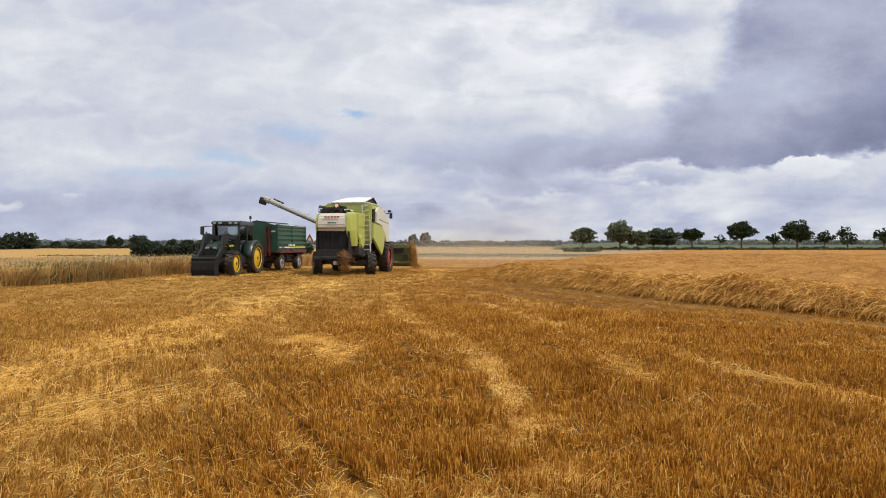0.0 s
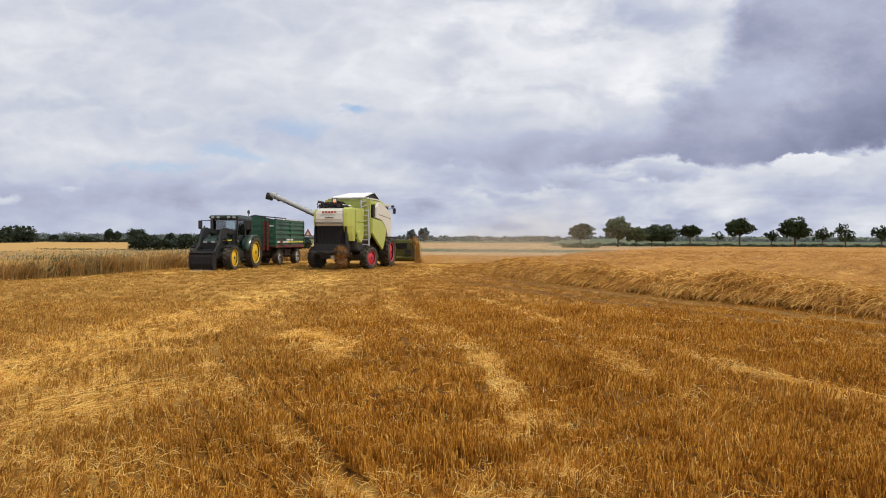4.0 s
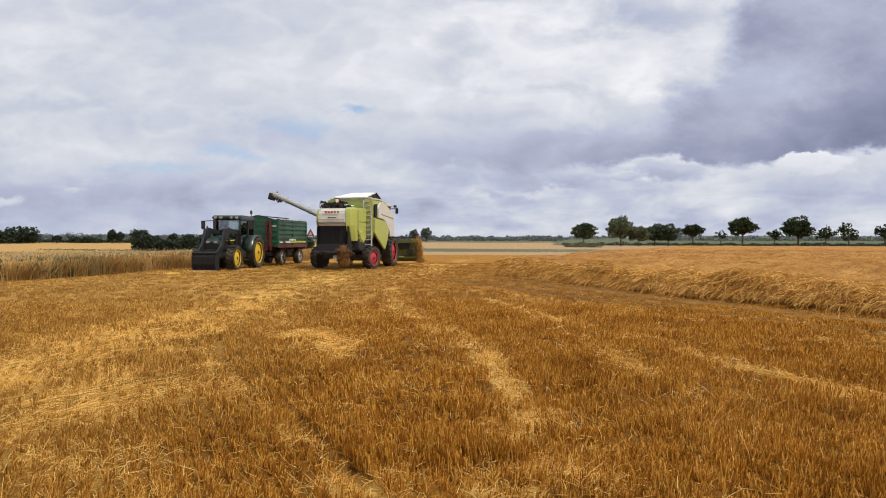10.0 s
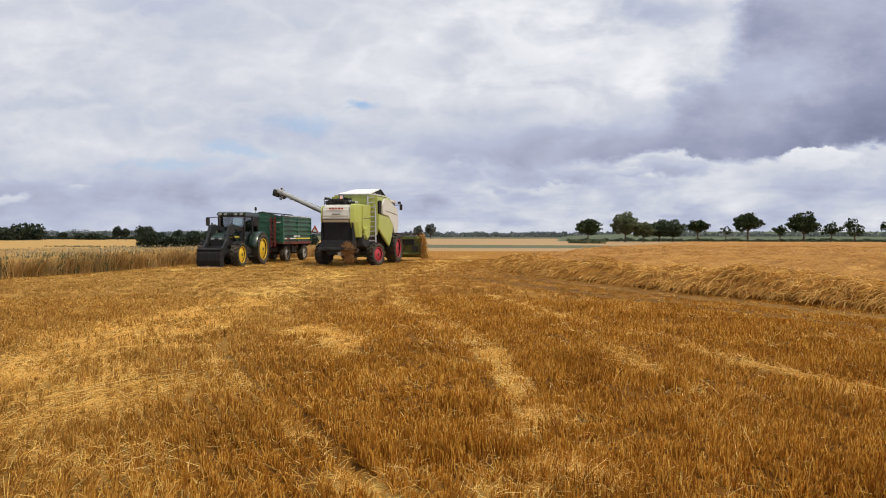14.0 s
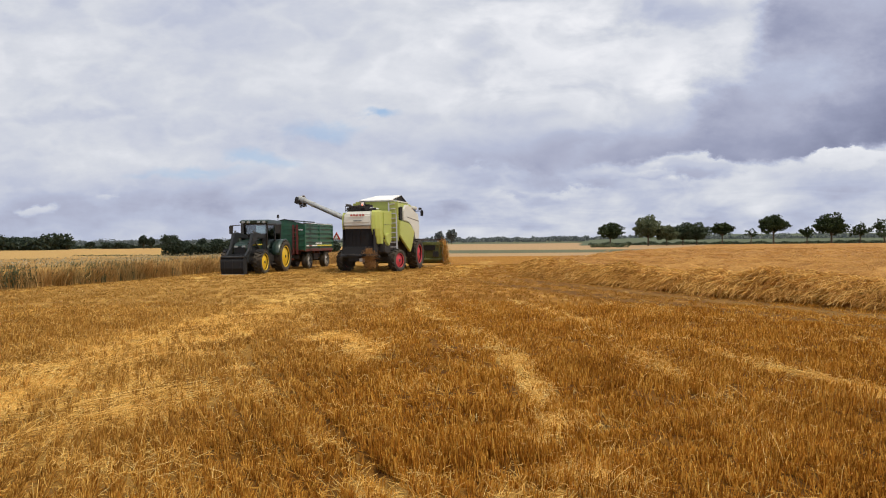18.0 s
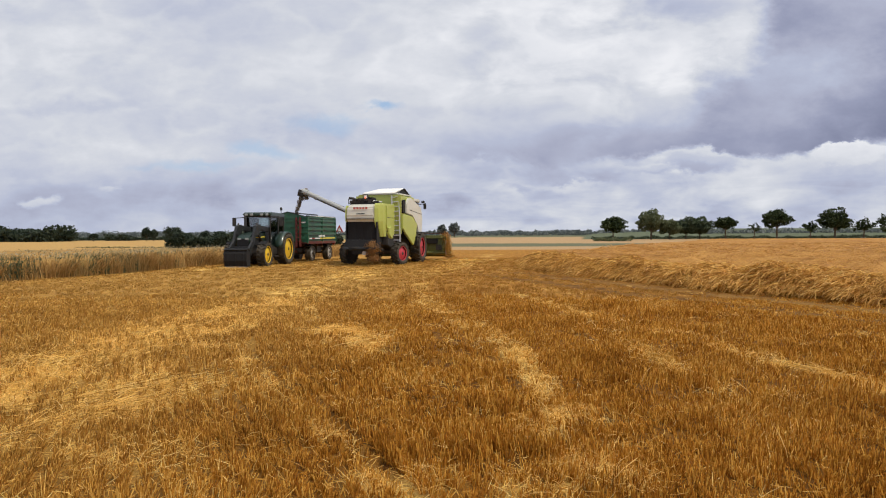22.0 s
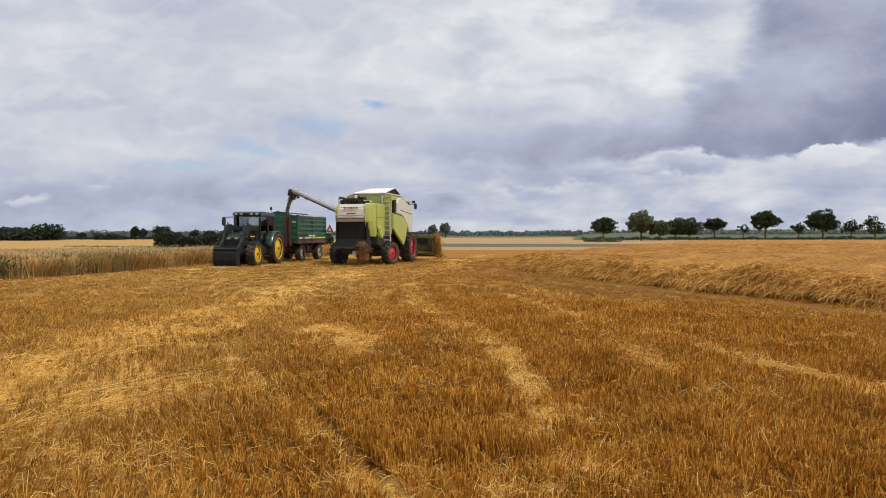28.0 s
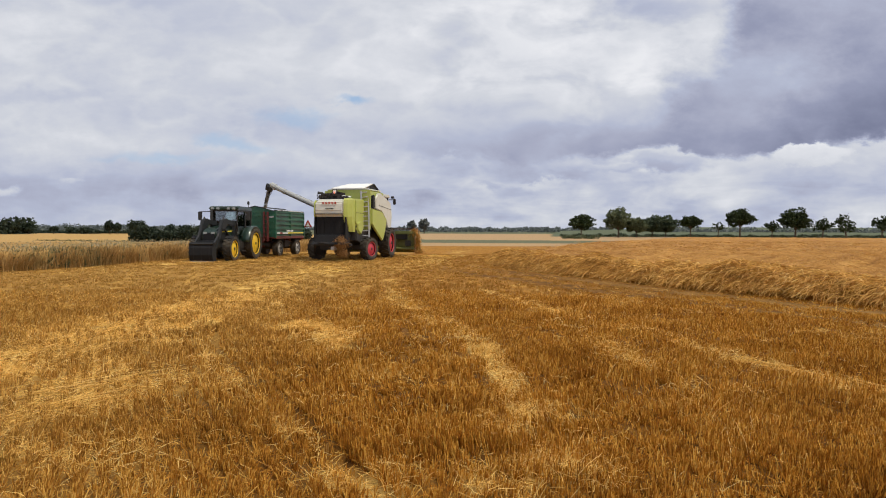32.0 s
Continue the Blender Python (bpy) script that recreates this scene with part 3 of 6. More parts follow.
def thing(name, label, category, m, group=""):
    ob = new(name)
    ob.empty_display_size = 0.3
    ob.matrix_basis = m
    return tagged(ob, label, category, group)


def fast_mesh(name, verts, quads=None, tris=None):
    """A mesh from arrays that the code has worked out."""
    me = bpy.data.meshes.new(name)
    verts = np.asarray(verts, dtype=np.float32).reshape(-1, 3)
    loops, starts, at = [], [], 0
    for f, n in ((quads, 4), (tris, 3)):
        if f is not None and len(f):
            f = np.asarray(f, dtype=np.int32).reshape(-1, n)
            loops.append(f.ravel())
            starts.append(at + n * np.arange(len(f), dtype=np.int32))
            at += f.size
    loops, starts = np.concatenate(loops), np.concatenate(starts)
    me.vertices.add(len(verts))
    me.vertices.foreach_set("co", verts.ravel())
    me.loops.add(len(loops))
    me.loops.foreach_set("vertex_index", loops)
    me.polygons.add(len(starts))
    me.polygons.foreach_set("loop_start", starts)
    me.update(calc_edges=True)
    return me


def stalks(name, base, height, lean, radius, mat, droop=None, segs=1, rng=None, sides=3, taper=0.35):
    """Many thin stalks on base points, three-sided or (sides=2) split and folded. lean: sideways reach of the tip; droop: how far the tip sinks back down."""
    n = len(base)
    rng = rng or np.random.default_rng(5)
    a0 = rng.uniform(0, 2 * np.pi, n)
    tip = np.zeros((n, 3))
    tip[:, :2] = lean
    tip[:, 2] = height if droop is None else height - droop
    tip /= np.maximum(np.linalg.norm(tip, axis=1), 1e-6)[:, None]
    e1 = np.cross(tip, np.where(np.abs(tip[:, 2:]) < 0.9, np.array([[0.0, 0.0, 1.0]]), np.array([[1.0, 0.0, 0.0]])))
    e1 /= np.maximum(np.linalg.norm(e1, axis=1), 1e-6)[:, None]
    e2 = np.cross(tip, e1)
    verts = np.zeros((n, (segs + 1) * 3, 3))
    for j in range(segs + 1):
        f = j / segs
        c = base.copy()
        c[:, :2] += lean * f ** (1.0 if segs == 1 else 1.6)
        rise = height * f
        if droop is not None:
            rise = rise - droop * f ** 3
        c[:, 2] += rise
        for i in range(3):
            a = a0 + i * 2 * np.pi / 3
            r = radius * (1 - taper * f)
            verts[:, j * 3 + i] = c + e1 * (np.cos(a) * r)[:, None] + e2 * (np.sin(a) * r)[:, None]
    first = (np.arange(n) * (segs + 1) * 3)[:, None]
    quads = []
    for j in range(segs):
        for i in range(sides):
            k = (i + 1) % 3
            quads.append(first + np.array([[j * 3 + i, j * 3 + k, (j + 1) * 3 + k, (j + 1) * 3 + i]]))
    tris = first + np.array([[segs * 3, segs * 3 + 1, segs * 3 + 2]]) if sides == 3 else None
    me = fast_mesh(name, verts, np.concatenate(quads), tris)
    me.materials.append(mat)
    return new(name, me)


# ---- the field: plan of its covers ----
ROW_DIR = np.array([-0.448, 0.894])      # way of the drilled rows
ROW_SIDE = np.array([0.894, 0.448])
LEFT_EDGE = [(-30.0, -2.0), (-17.6, 21.0), (-16.2, 24.5), (-14.9, 28.4), (-13.9, 34.0), (-13.4, 38.0), (-12.9, 44.0), (-9.4, 49.0), (-8.4, 54.0), (-6.0, 62.0)]
RIGHT_EDGE = [(16.5, 3.0), (11.5, 10.5), (9.35, 14.2), (8.45, 16.2), (6.85, 19.3), (4.55, 24.2), (2.6, 30.6), (2.9, 36.0), (16.5, 72.0), (46.0, 128.0)]


def edge_x(edge, y):
    p = sorted((b, a) for a, b in edge)
    return np.interp(y, [q[0] for q in p], [q[1] for q in p])


def soft_noise(x, y, scale, seed=0):
    """Smooth value noise on the plan, 0 to 1."""
    rng = np.random.default_rng(100 + seed)
    grid = rng.random((64, 64))
    u, v = np.asarray(x) / scale + 31.7, np.asarray(y) / scale + 17.3
    i, j = np.floor(u).astype(int), np.floor(v).astype(int)
    fu, fv = u - i, v - j
    fu, fv = fu * fu * (3 - 2 * fu), fv * fv * (3 - 2 * fv)
    g = lambda p, q: grid[p % 64, q % 64]
    return (g(i, j) * (1 - fu) + g(i + 1, j) * fu) * (1 - fv) + (g(i, j + 1) * (1 - fu) + g(i + 1, j + 1) * fu) * fv


def near_line(x, y, pts):
    """Distance to a line of points on the plan."""
    best = np.full(np.shape(x), 1e9)
    for (ax, ay), (bx, by) in zip(pts, pts[1:]):
        dx, dy = bx - ax, by - ay
        t = np.clip(((x - ax) * dx + (y - ay) * dy) / (dx * dx + dy * dy), 0, 1)
        best = np.minimum(best, np.hypot(x - ax - t * dx, y - ay - t * dy))
    return best


TRACKS = [  # wheel marks and straw lines: way, half width, how much straw
    ([(0.45, 3.6), (0.66, 4.3), (0.79, 4.9), (0.78, 5.6)], 0.26, 1.05),
    ([(0.78, 5.6), (0.72, 6.4), (0.76, 7.3), (0.70, 8.6), (0.42, 10.7)], 0.15, 0.62),
    ([(0.42, 10.7), (-0.2, 12.4), (-1.0, 16.0), (-1.6, 22.0)], 0.22, 0.40),
    ([(-0.62, 4.2), (-1.05, 5.15), (-1.75, 6.3), (-3.05, 8.7)], 0.09, 0.62),
    ([(4.6, 5.6), (4.4, 6.7), (4.05, 7.8), (3.75, 8.6), (3.3, 10.8), (2.4, 13.0), (1.2, 18.0)], 0.13, 0.75),
    ([(6.6, 9.5), (5.5, 12.0), (4.2, 15.0), (2.2, 20.0)], 0.15, 0.30),
    ([(-5.7, 5.0), (-5.15, 8.4), (-4.9, 12.0), (-4.85, 16.0)], 0.95, 0.90),
    ([(-4.85, 16.0), (-4.9, 22.0), (-4.8, 30.0)], 0.9, 0.60),
    ([(-3.6, 5.2), (-3.2, 6.3), (-2.9, 7.0)], 0.30, 0.32),
    ([(-12.4, 30.5), (-10.0, 34.3), (-7.5, 35.2)], 0.5, 0.75),
    ([(-1.8, 26.0), (0.0, 38.0), (2.0, 52.0)], 0.7, 0.35),
    ([(2.55, 6.6), (2.45, 7.6), (2.35, 10.5), (1.6, 14.0)], 0.14, 0.34),
]
PATCHES = [(-2.10, 10.75, 0.45, 0.80, 2.2), (-1.50, 9.85, 0.34, 0.60, 2.2), (-4.5, 7.9, 0.8, 0.5, 1.0), (-2.7, 4.9, 0.7, 0.4, 0.28), (0.62, 4.4, 0.40, 0.5, 1.2), (3.3, 10.9, 0.35, 0.35, 0.6), (-0.35, 4.3, 0.22, 0.3, 0.5)]
FURROWS = [  # dark ruts and short bare spots: way, half width, how bare
    ([(-0.30, 4.0), (-0.50, 4.4), (-0.90, 5.25), (-1.55, 6.36), (-2.90, 8.8), (-3.3, 10.0)], 0.055, 0.85),
    ([(-1.16, 9.30), (-1.10, 9.45)], 0.16, 0.95),
    ([(0.30, 8.9), (0.95, 7.6), (1.05, 6.6)], 0.06, 0.6),
    ([(-4.3, 6.7), (-4.1, 7.3)], 0.16, 0.5),
    ([(-3.6, 7.6), (-2.9, 7.6)], 0.10, 0.6),
]


def ruts(x, y):
    wob = soft_noise(x, y, 0.35, 41) - 0.5
    s = np.zeros(np.shape(x))
    for pts, w, amount in FURROWS:
        s = np.maximum(s, amount * np.clip(1.7 - (near_line(x, y, pts) + wob * w * 1.5) / w, 0, 1))
    return s


def straw_cover(x, y):
    wob = soft_noise(x, y, 0.5, 3) - 0.5
    s = np.zeros(np.shape(x))
    for pts, w, amount in TRACKS:
        d = near_line(x, y, pts) + wob * w * 1.3
        s = np.maximum(s, amount * np.clip(1.6 - d / w, 0, 1))
    for cx, cy, rx, ry, amount in PATCHES:
        d = np.hypot((x - cx) / rx, (y - cy) / ry) + wob * 0.9
        s = np.maximum(s, amount * np.clip((1.25 - d) * 2.2, 0, 1))
    blots = 0.6 * soft_noise(x, y, 0.34, 4) + 0.4 * soft_noise(x, y, 0.13, 14)
    return np.clip(s * np.clip((blots - 0.36) * 4.0, 0.05, 1.35) * (0.65 + 0.8 * soft_noise(x, y, 1.1, 5)), 0, 1)


def ground_height(x, y):
    near = np.exp(-((y - 12) / 30.0) ** 2)
    far = np.clip((y - 190) / 520.0, 0, 1)
    hill = 5.0 * far * far * (3 - 2 * far) * np.clip((x / np.maximum(y, 1.0) - 0.17) / 0.2, 0, 1)
    return hill - 0.05 * ruts(x, y) + near * (0.05 * (soft_noise(x, y, 3.1, 1) - 0.5) + 0.035 * (soft_noise(x, y, 0.7, 2) - 0.5))


def worn_strips(off, y):
    """Wheel-worn brown strips beside the lodged wheat, by the distance from its edge."""
    return 0.92 * np.clip((32 - y) / 10.0, 0.15, 1) * np.clip(np.exp(-((off - 0.95) / 0.62) ** 2) + 0.75 * np.exp(-((off - 2.7) / 0.45) ** 2), 0, 1)


def build_ground():
    def line(dense_from, dense_to, step, ends, growth):
        mid = list(np.arange(dense_from, dense_to, step))
        up, d = [], step
        v = mid[-1]
        while v < ends[1]:
            d *= growth
            v += d
            up.append(v)
        down, d, v = [], step, mid[0]
        while v > ends[0]:
            d *= growth
            v -= d
            down.append(v)
        return np.array(down[::-1] + mid + up)
    xs = line(-13, 12, 0.13, (-3000, 3000), 1.05)
    ys = line(3, 30, 0.13, (-2500, 4000), 1.02)
    X, Y = np.meshgrid(xs, ys)
    Z = ground_height(X, Y)
    nx, ny = len(xs), len(ys)
    idx = np.arange(nx * ny).reshape(ny, nx)
    quads = np.stack([idx[:-1, :-1], idx[:-1, 1:], idx[1:, 1:], idx[1:, :-1]], -1).reshape(-1, 4)
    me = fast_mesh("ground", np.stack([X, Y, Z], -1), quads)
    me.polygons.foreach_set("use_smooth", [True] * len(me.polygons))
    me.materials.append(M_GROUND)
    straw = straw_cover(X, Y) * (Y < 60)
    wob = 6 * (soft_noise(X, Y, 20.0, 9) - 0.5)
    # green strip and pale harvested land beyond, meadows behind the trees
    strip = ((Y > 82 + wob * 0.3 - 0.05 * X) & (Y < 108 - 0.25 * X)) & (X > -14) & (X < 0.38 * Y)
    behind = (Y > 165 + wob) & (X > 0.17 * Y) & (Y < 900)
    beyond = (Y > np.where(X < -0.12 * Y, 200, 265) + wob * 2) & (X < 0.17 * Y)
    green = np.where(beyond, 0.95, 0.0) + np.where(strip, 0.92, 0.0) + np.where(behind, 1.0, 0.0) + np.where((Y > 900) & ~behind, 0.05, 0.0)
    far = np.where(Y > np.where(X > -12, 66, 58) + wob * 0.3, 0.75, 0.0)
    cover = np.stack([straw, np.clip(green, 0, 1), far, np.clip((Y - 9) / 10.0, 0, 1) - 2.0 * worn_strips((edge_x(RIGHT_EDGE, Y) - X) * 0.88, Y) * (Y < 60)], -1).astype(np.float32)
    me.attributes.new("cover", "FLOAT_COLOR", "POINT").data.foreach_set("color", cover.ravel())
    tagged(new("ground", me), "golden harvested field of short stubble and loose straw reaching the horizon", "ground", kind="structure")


build_ground()


def build_stubble():
    rng = np.random.default_rng(11)
    # near: real density in drilled rows; further off: thinner with thicker tufts
    for lo, hi, density, r, far in ((-6.0, 3.0, 420, 0.0050, 3), (3.0, 6.2, 3300, 0.0034, 0), (6.2, 10.0, 2000, 0.0044, 0), (10.0, 17.0, 900, 0.0060, 1), (17.0, 44.0, 170, 0.0100, 2)):
        half = 0.74 * hi + 3.5
        tufts = int(density / 9 * (hi - lo + (4.0 if lo > 0 else 0.0)) * 2 * half)
        x, y = rng.uniform(-half, half, tufts), rng.uniform(lo - 2.0, hi + 2.0, tufts) if lo > 0 else rng.uniform(lo, hi, tufts)
        s = x * ROW_SIDE[0] + y * ROW_SIDE[1]
        l = x * ROW_DIR[0] + y * ROW_DIR[1]
        gap = 0.15
        s = np.round(s / gap) * gap + rng.normal(0, 0.022, tufts)
        x, y = s * ROW_SIDE[0] + l * ROW_DIR[0], s * ROW_SIDE[1] + l * ROW_DIR[1]
        keep = (np.abs(x) < np.maximum(0.74 * y + 1.0, 4.5)) & (x > edge_x(LEFT_EDGE, y) + 0.1) & (x < edge_x(RIGHT_EDGE, y) - 0.1)
        blur = np.clip(2.6 * (soft_noise(x, y, 1.3, 50) - 0.5) + rng.normal(0, 0.5, tufts), -1.9, 1.9) * min(1.0, hi / 12.0)
        keep &= (y > lo + (blur if lo > 4 else 0.0)) & (y < hi + blur)
        keep &= rng.random(tufts) > 0.78 * straw_cover(x, y)
        keep &= rng.random(tufts) < np.clip(2.6 * (0.45 * soft_noise(x, y, 0.8, 6) + 0.55 * soft_noise(x, y, 0.19, 16)) - 0.42, 0.12, 1)
        keep &= rng.random(tufts) > ruts(x, y)
        worn = worn_strips((edge_x(RIGHT_EDGE, y) - x) * 0.88, y)
        keep &= rng.random(tufts) > worn * 0.86
        x, y, worn = np.repeat(x[keep], 9), np.repeat(y[keep], 9), np.repeat(worn[keep], 9)
        n = len(x)
        spread = rng.normal(0, 0.030 + 0.010 * min(far, 2), (n, 1)) * ROW_DIR + rng.normal(0, 0.013 + 0.010 * min(far, 2), (n, 1)) * ROW_SIDE
        x, y = x + spread[:, 0], y + spread[:, 1]
        base = np.stack([x, y, ground_height(x, y) - 0.01], 1)
        h = rng.uniform(0.055, 0.112, n) * np.interp(y, [13.0, 24.0], [1.0, 0.55]) * (0.60 + 0.75 * soft_noise(x, y, 0.6, 7)) * (1 - 0.7 * worn)
        flat = rng.random(n) < 0.16
        h = np.where(flat, h * 0.4, h)
        # whole tufts lean the way the wheels and the wind pushed them
        push = (soft_noise(x, y, 0.9, 44) - 0.35)[:, None] * np.array([[0.030, 0.01]])
        lean = push + spread * 0.5 + rng.normal(0, 1, (n, 2)) * np.where(flat, 0.055, 0.014)[:, None]
        tagged(stalks("stubble", base, h, lean, r, M_STUBBLE if far < 2 else M_STUBBLE_FAR, rng=rng, sides=2, taper=0.08), "cut golden brown wheat stubble standing in drilled rows", "stubble", kind="stuff")


def build_loose_straw():
    rng = np.random.default_rng(12)
    for lo, hi, density, r, length in ((3.0, 6.5, 2000, 0.0022, 0.085), (6.5, 10.0, 1300, 0.0030, 0.085), (10.0, 17.0, 600, 0.0042, 0.09), (17.0, 40.0, 110, 0.0050, 0.11)):
        half = 0.74 * hi + 1.0
        n = int(density * (hi - lo) * 2 * half)
        x, y = rng.uniform(-half, half, n), rng.uniform(lo, hi, n)
        keep = (np.abs(x) < 0.74 * y + 1.0) & (x > edge_x(LEFT_EDGE, y)) & (x < edge_x(RIGHT_EDGE, y))
        cov = straw_cover(x, y)
        few = (0.016 if lo < 12 else 0.008 + 0.10 * (lo > 16) * (x > -4.0) * np.clip(soft_noise(x, y, 1.4, 52) - 0.45, 0, 1)) + (0.01 + 0.07 * np.clip(0.4 - x / y * 2.2, 0, 1)) * soft_noise(x, y, 0.7, 8) * 1.2
        keep &= rng.random(n) < 1.25 * cov + few
        keep &= rng.random(n) > worn_strips((edge_x(RIGHT_EDGE, y) - x) * 0.88, y)
        keep &= rng.random(n) > ruts(x, y)
        x, y, cov = x[keep], y[keep], cov[keep]
        n = len(x)
        a = rng.uniform(0, 2 * np.pi, n)
        L = length * rng.uniform(0.35, 1.5, n)
        lift = np.where(cov > 0.3, rng.uniform(0.004, 0.06, n), rng.uniform(0.02, 0.09, n))
        base = np.stack([x, y, ground_height(x, y) + lift], 1)
        lean = np.stack([np.cos(a) * L, np.sin(a) * L], 1)
        tagged(stalks("loose_straw", base, rng.normal(0.0, 0.035, n), lean, r, M_STRAW, droop=rng.uniform(-0.03, 0.03, n), segs=2, rng=rng, sides=2), "pale loose straw lying over the stubble", "straw", kind="stuff")


def build_flattened_straw():
    """Long stalks pressed flat by the wheels."""
    rng = np.random.default_rng(17)
    for cx, cy, ang, sx, sy, n, r in ((-3.40, 6.05, 64.0, 0.55, 0.15, 560, 0.0026), (-3.85, 6.5, 50.0, 0.45, 0.14, 260, 0.0026), (-2.15, 10.7, 35.0, 0.30, 0.28, 700, 0.0038), (-1.6, 9.85, 30.0, 0.25, 0.20, 500, 0.0038),
                                      (4.2, 7.3, 112.0, 0.9, 0.07, 260, 0.0030), (-4.9, 9.4, 80.0, 1.0, 0.4, 700, 0.0040), (-4.8, 12.6, 88.0, 1.4, 0.5, 700, 0.0048), (2.45, 8.3, 96.0, 1.2, 0.16, 240, 0.0028), (2.7, 6.0, 60.0, 0.5, 0.2, 120, 0.0026), (-0.3, 40.4, 12.0, 1.1, 0.35, 420, 0.013)):
        a = radians(ang)
        u, v = rng.normal(0, sx, n), rng.normal(0, sy, n)
        x, y = cx + u * math.cos(a) - v * math.sin(a), cy + u * math.sin(a) + v * math.cos(a)
        ok = soft_noise(x, y, 0.16, 46) * 0.6 + soft_noise(x, y, 0.45, 47) * 0.4 > 0.46
        x, y = x[ok], y[ok]
        n = len(x)
        b = rng.normal(a, 0.42, n)
        L = rng.uniform(0.15, 0.6, n) * (1.0 if cy < 8 else 0.55)
        base = np.stack([x, y, ground_height(x, y) + rng.uniform(0.02, 0.085, n)], 1)
        tagged(stalks("flattened_straw", base, rng.normal(0, 0.02, n), np.stack([np.cos(b) * L, np.sin(b) * L], 1), r, M_STRAW, segs=2, rng=rng, sides=2),
               "long pale stalks pressed flat on the stubble", "straw", kind="stuff")


def build_stray_stalks():
    """Single long pale stems left standing askew in the stubble."""
    rng = np.random.default_rng(18)
    n = 70
    y = 3.8 + 8 * rng.random(n) ** 1.4
    x = rng.uniform(-0.72, 0.70, n) * y
    base = np.stack([x, y, ground_height(x, y)], 1)
    tagged(stalks("stray_stalks", base, rng.uniform(0.12, 0.27, n), rng.normal(0, 0.10, (n, 2)), 0.0028, M_STRAW, droop=rng.uniform(0, 0.03, n), segs=3, rng=rng),
           "single pale stems standing askew in the stubble", "straw", kind="stuff")


def edge_points(edge, n, rng, y0, y1, depth):
    """Points within depth of an edge of standing crop, on its inner side (away from the cut land)."""
    y = rng.uniform(y0, y1, n)
    return edge_x(edge, y), y, rng.random(n) ** 1.6 * depth


def build_left_crop():
    """Standing wheat: a raised body of ears with stalks along its cut face and over its top."""
    rng = np.random.default_rng(13)
    ys = np.concatenate([np.arange(8, 46, 0.5), np.arange(46, 60, 1.0)])
    ts = np.concatenate([[0.0, 0.001, 0.35, 0.8], np.arange(1.5, 60, 1.6)])
    Y, T = np.meshgrid(ys, ts, indexing="ij")
    X = edge_x(LEFT_EDGE, Y) - 0.12 - T + 0.25 * (soft_noise(Y, Y * 0, 0.8, 21) - 0.5)
    top = 0.60 + 0.14 * soft_noise(X, Y, 1.3, 22) + 0.10 * soft_noise(X, Y, 4.0, 23)
    Z = np.where(T == 0, -0.05, np.where(T < 0.01, top * 0.75, top))
    far = Y > 40 + 16 * np.clip((X + 32) / 22, 0, 1)
    Z = np.where(far & (T > 1), -0.08, Z)
    idx = np.arange(Y.size).reshape(Y.shape)
    quads = np.stack([idx[:-1, :-1], idx[1:, :-1], idx[1:, 1:], idx[:-1, 1:]], -1).reshape(-1, 4)
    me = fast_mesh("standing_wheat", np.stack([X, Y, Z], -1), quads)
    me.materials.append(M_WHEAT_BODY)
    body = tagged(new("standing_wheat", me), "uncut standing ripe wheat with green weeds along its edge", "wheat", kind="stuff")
    # stalks on the cut face and the top
    n = 15000
    x, y, d = edge_points(LEFT_EDGE, n, rng, 16, 56, 1.6)
    x = x - d + rng.normal(0, 0.12, n)
    base = np.stack([x, y, np.zeros(n)], 1)
    h = rng.uniform(0.52, 0.86, n) * (0.85 + 0.3 * soft_noise(x, y, 1.1, 25))
    ob = stalks("wheat_stalks", base, h, rng.normal(0, 0.17, (n, 2)) + (soft_noise(x, y, 0.7, 27) - 0.5)[:, None] * np.array([[0.5, -0.2]]), 0.013, M_WHEAT, droop=rng.uniform(0, 0.08, n), segs=3, rng=rng, sides=2)
    ob.parent = body
    n = 16000
    y = rng.uniform(14, 56, n)
    x = edge_x(LEFT_EDGE, y) - rng.uniform(0.8, 34, n)
    ok = y < 39.5 + 16 * np.clip((x + 32) / 22, 0, 1)
    x, y = x[ok], y[ok]
    n = len(x)
    base = np.stack([x, y, np.full(n, 0.54)], 1)
    ob = stalks("wheat_ears", base, rng.uniform(0.10, 0.26, n), rng.normal(0, 0.09, (n, 2)), 0.016, M_WHEAT_TOP, droop=rng.uniform(0, 0.1, n), segs=2, rng=rng, sides=2)
    ob.parent = body


def leaves(points, size, rng):
    """Small folded leaf clumps, each turned its own way."""
    n = len(points)
    a = rng.normal(size=(n, 3))
    a /= np.linalg.norm(a, axis=1)[:, None]
    b = np.cross(a, rng.normal(size=(n, 3)))
    b /= np.linalg.norm(b, axis=1)[:, None]
    c = np.cross(a, b)
    s = size * rng.uniform(0.6, 1.3, n)[:, None]
    v = np.stack([points - a * s, points + b * s * 0.6 + c * s * 0.25, points + a * s, points - b * s * 0.6 + c * s * 0.25], 1)
    i = (np.arange(n) * 4)[:, None]
    return v, np.concatenate([i + np.array([[0, 1, 2]]), i + np.array([[0, 2, 3]])])


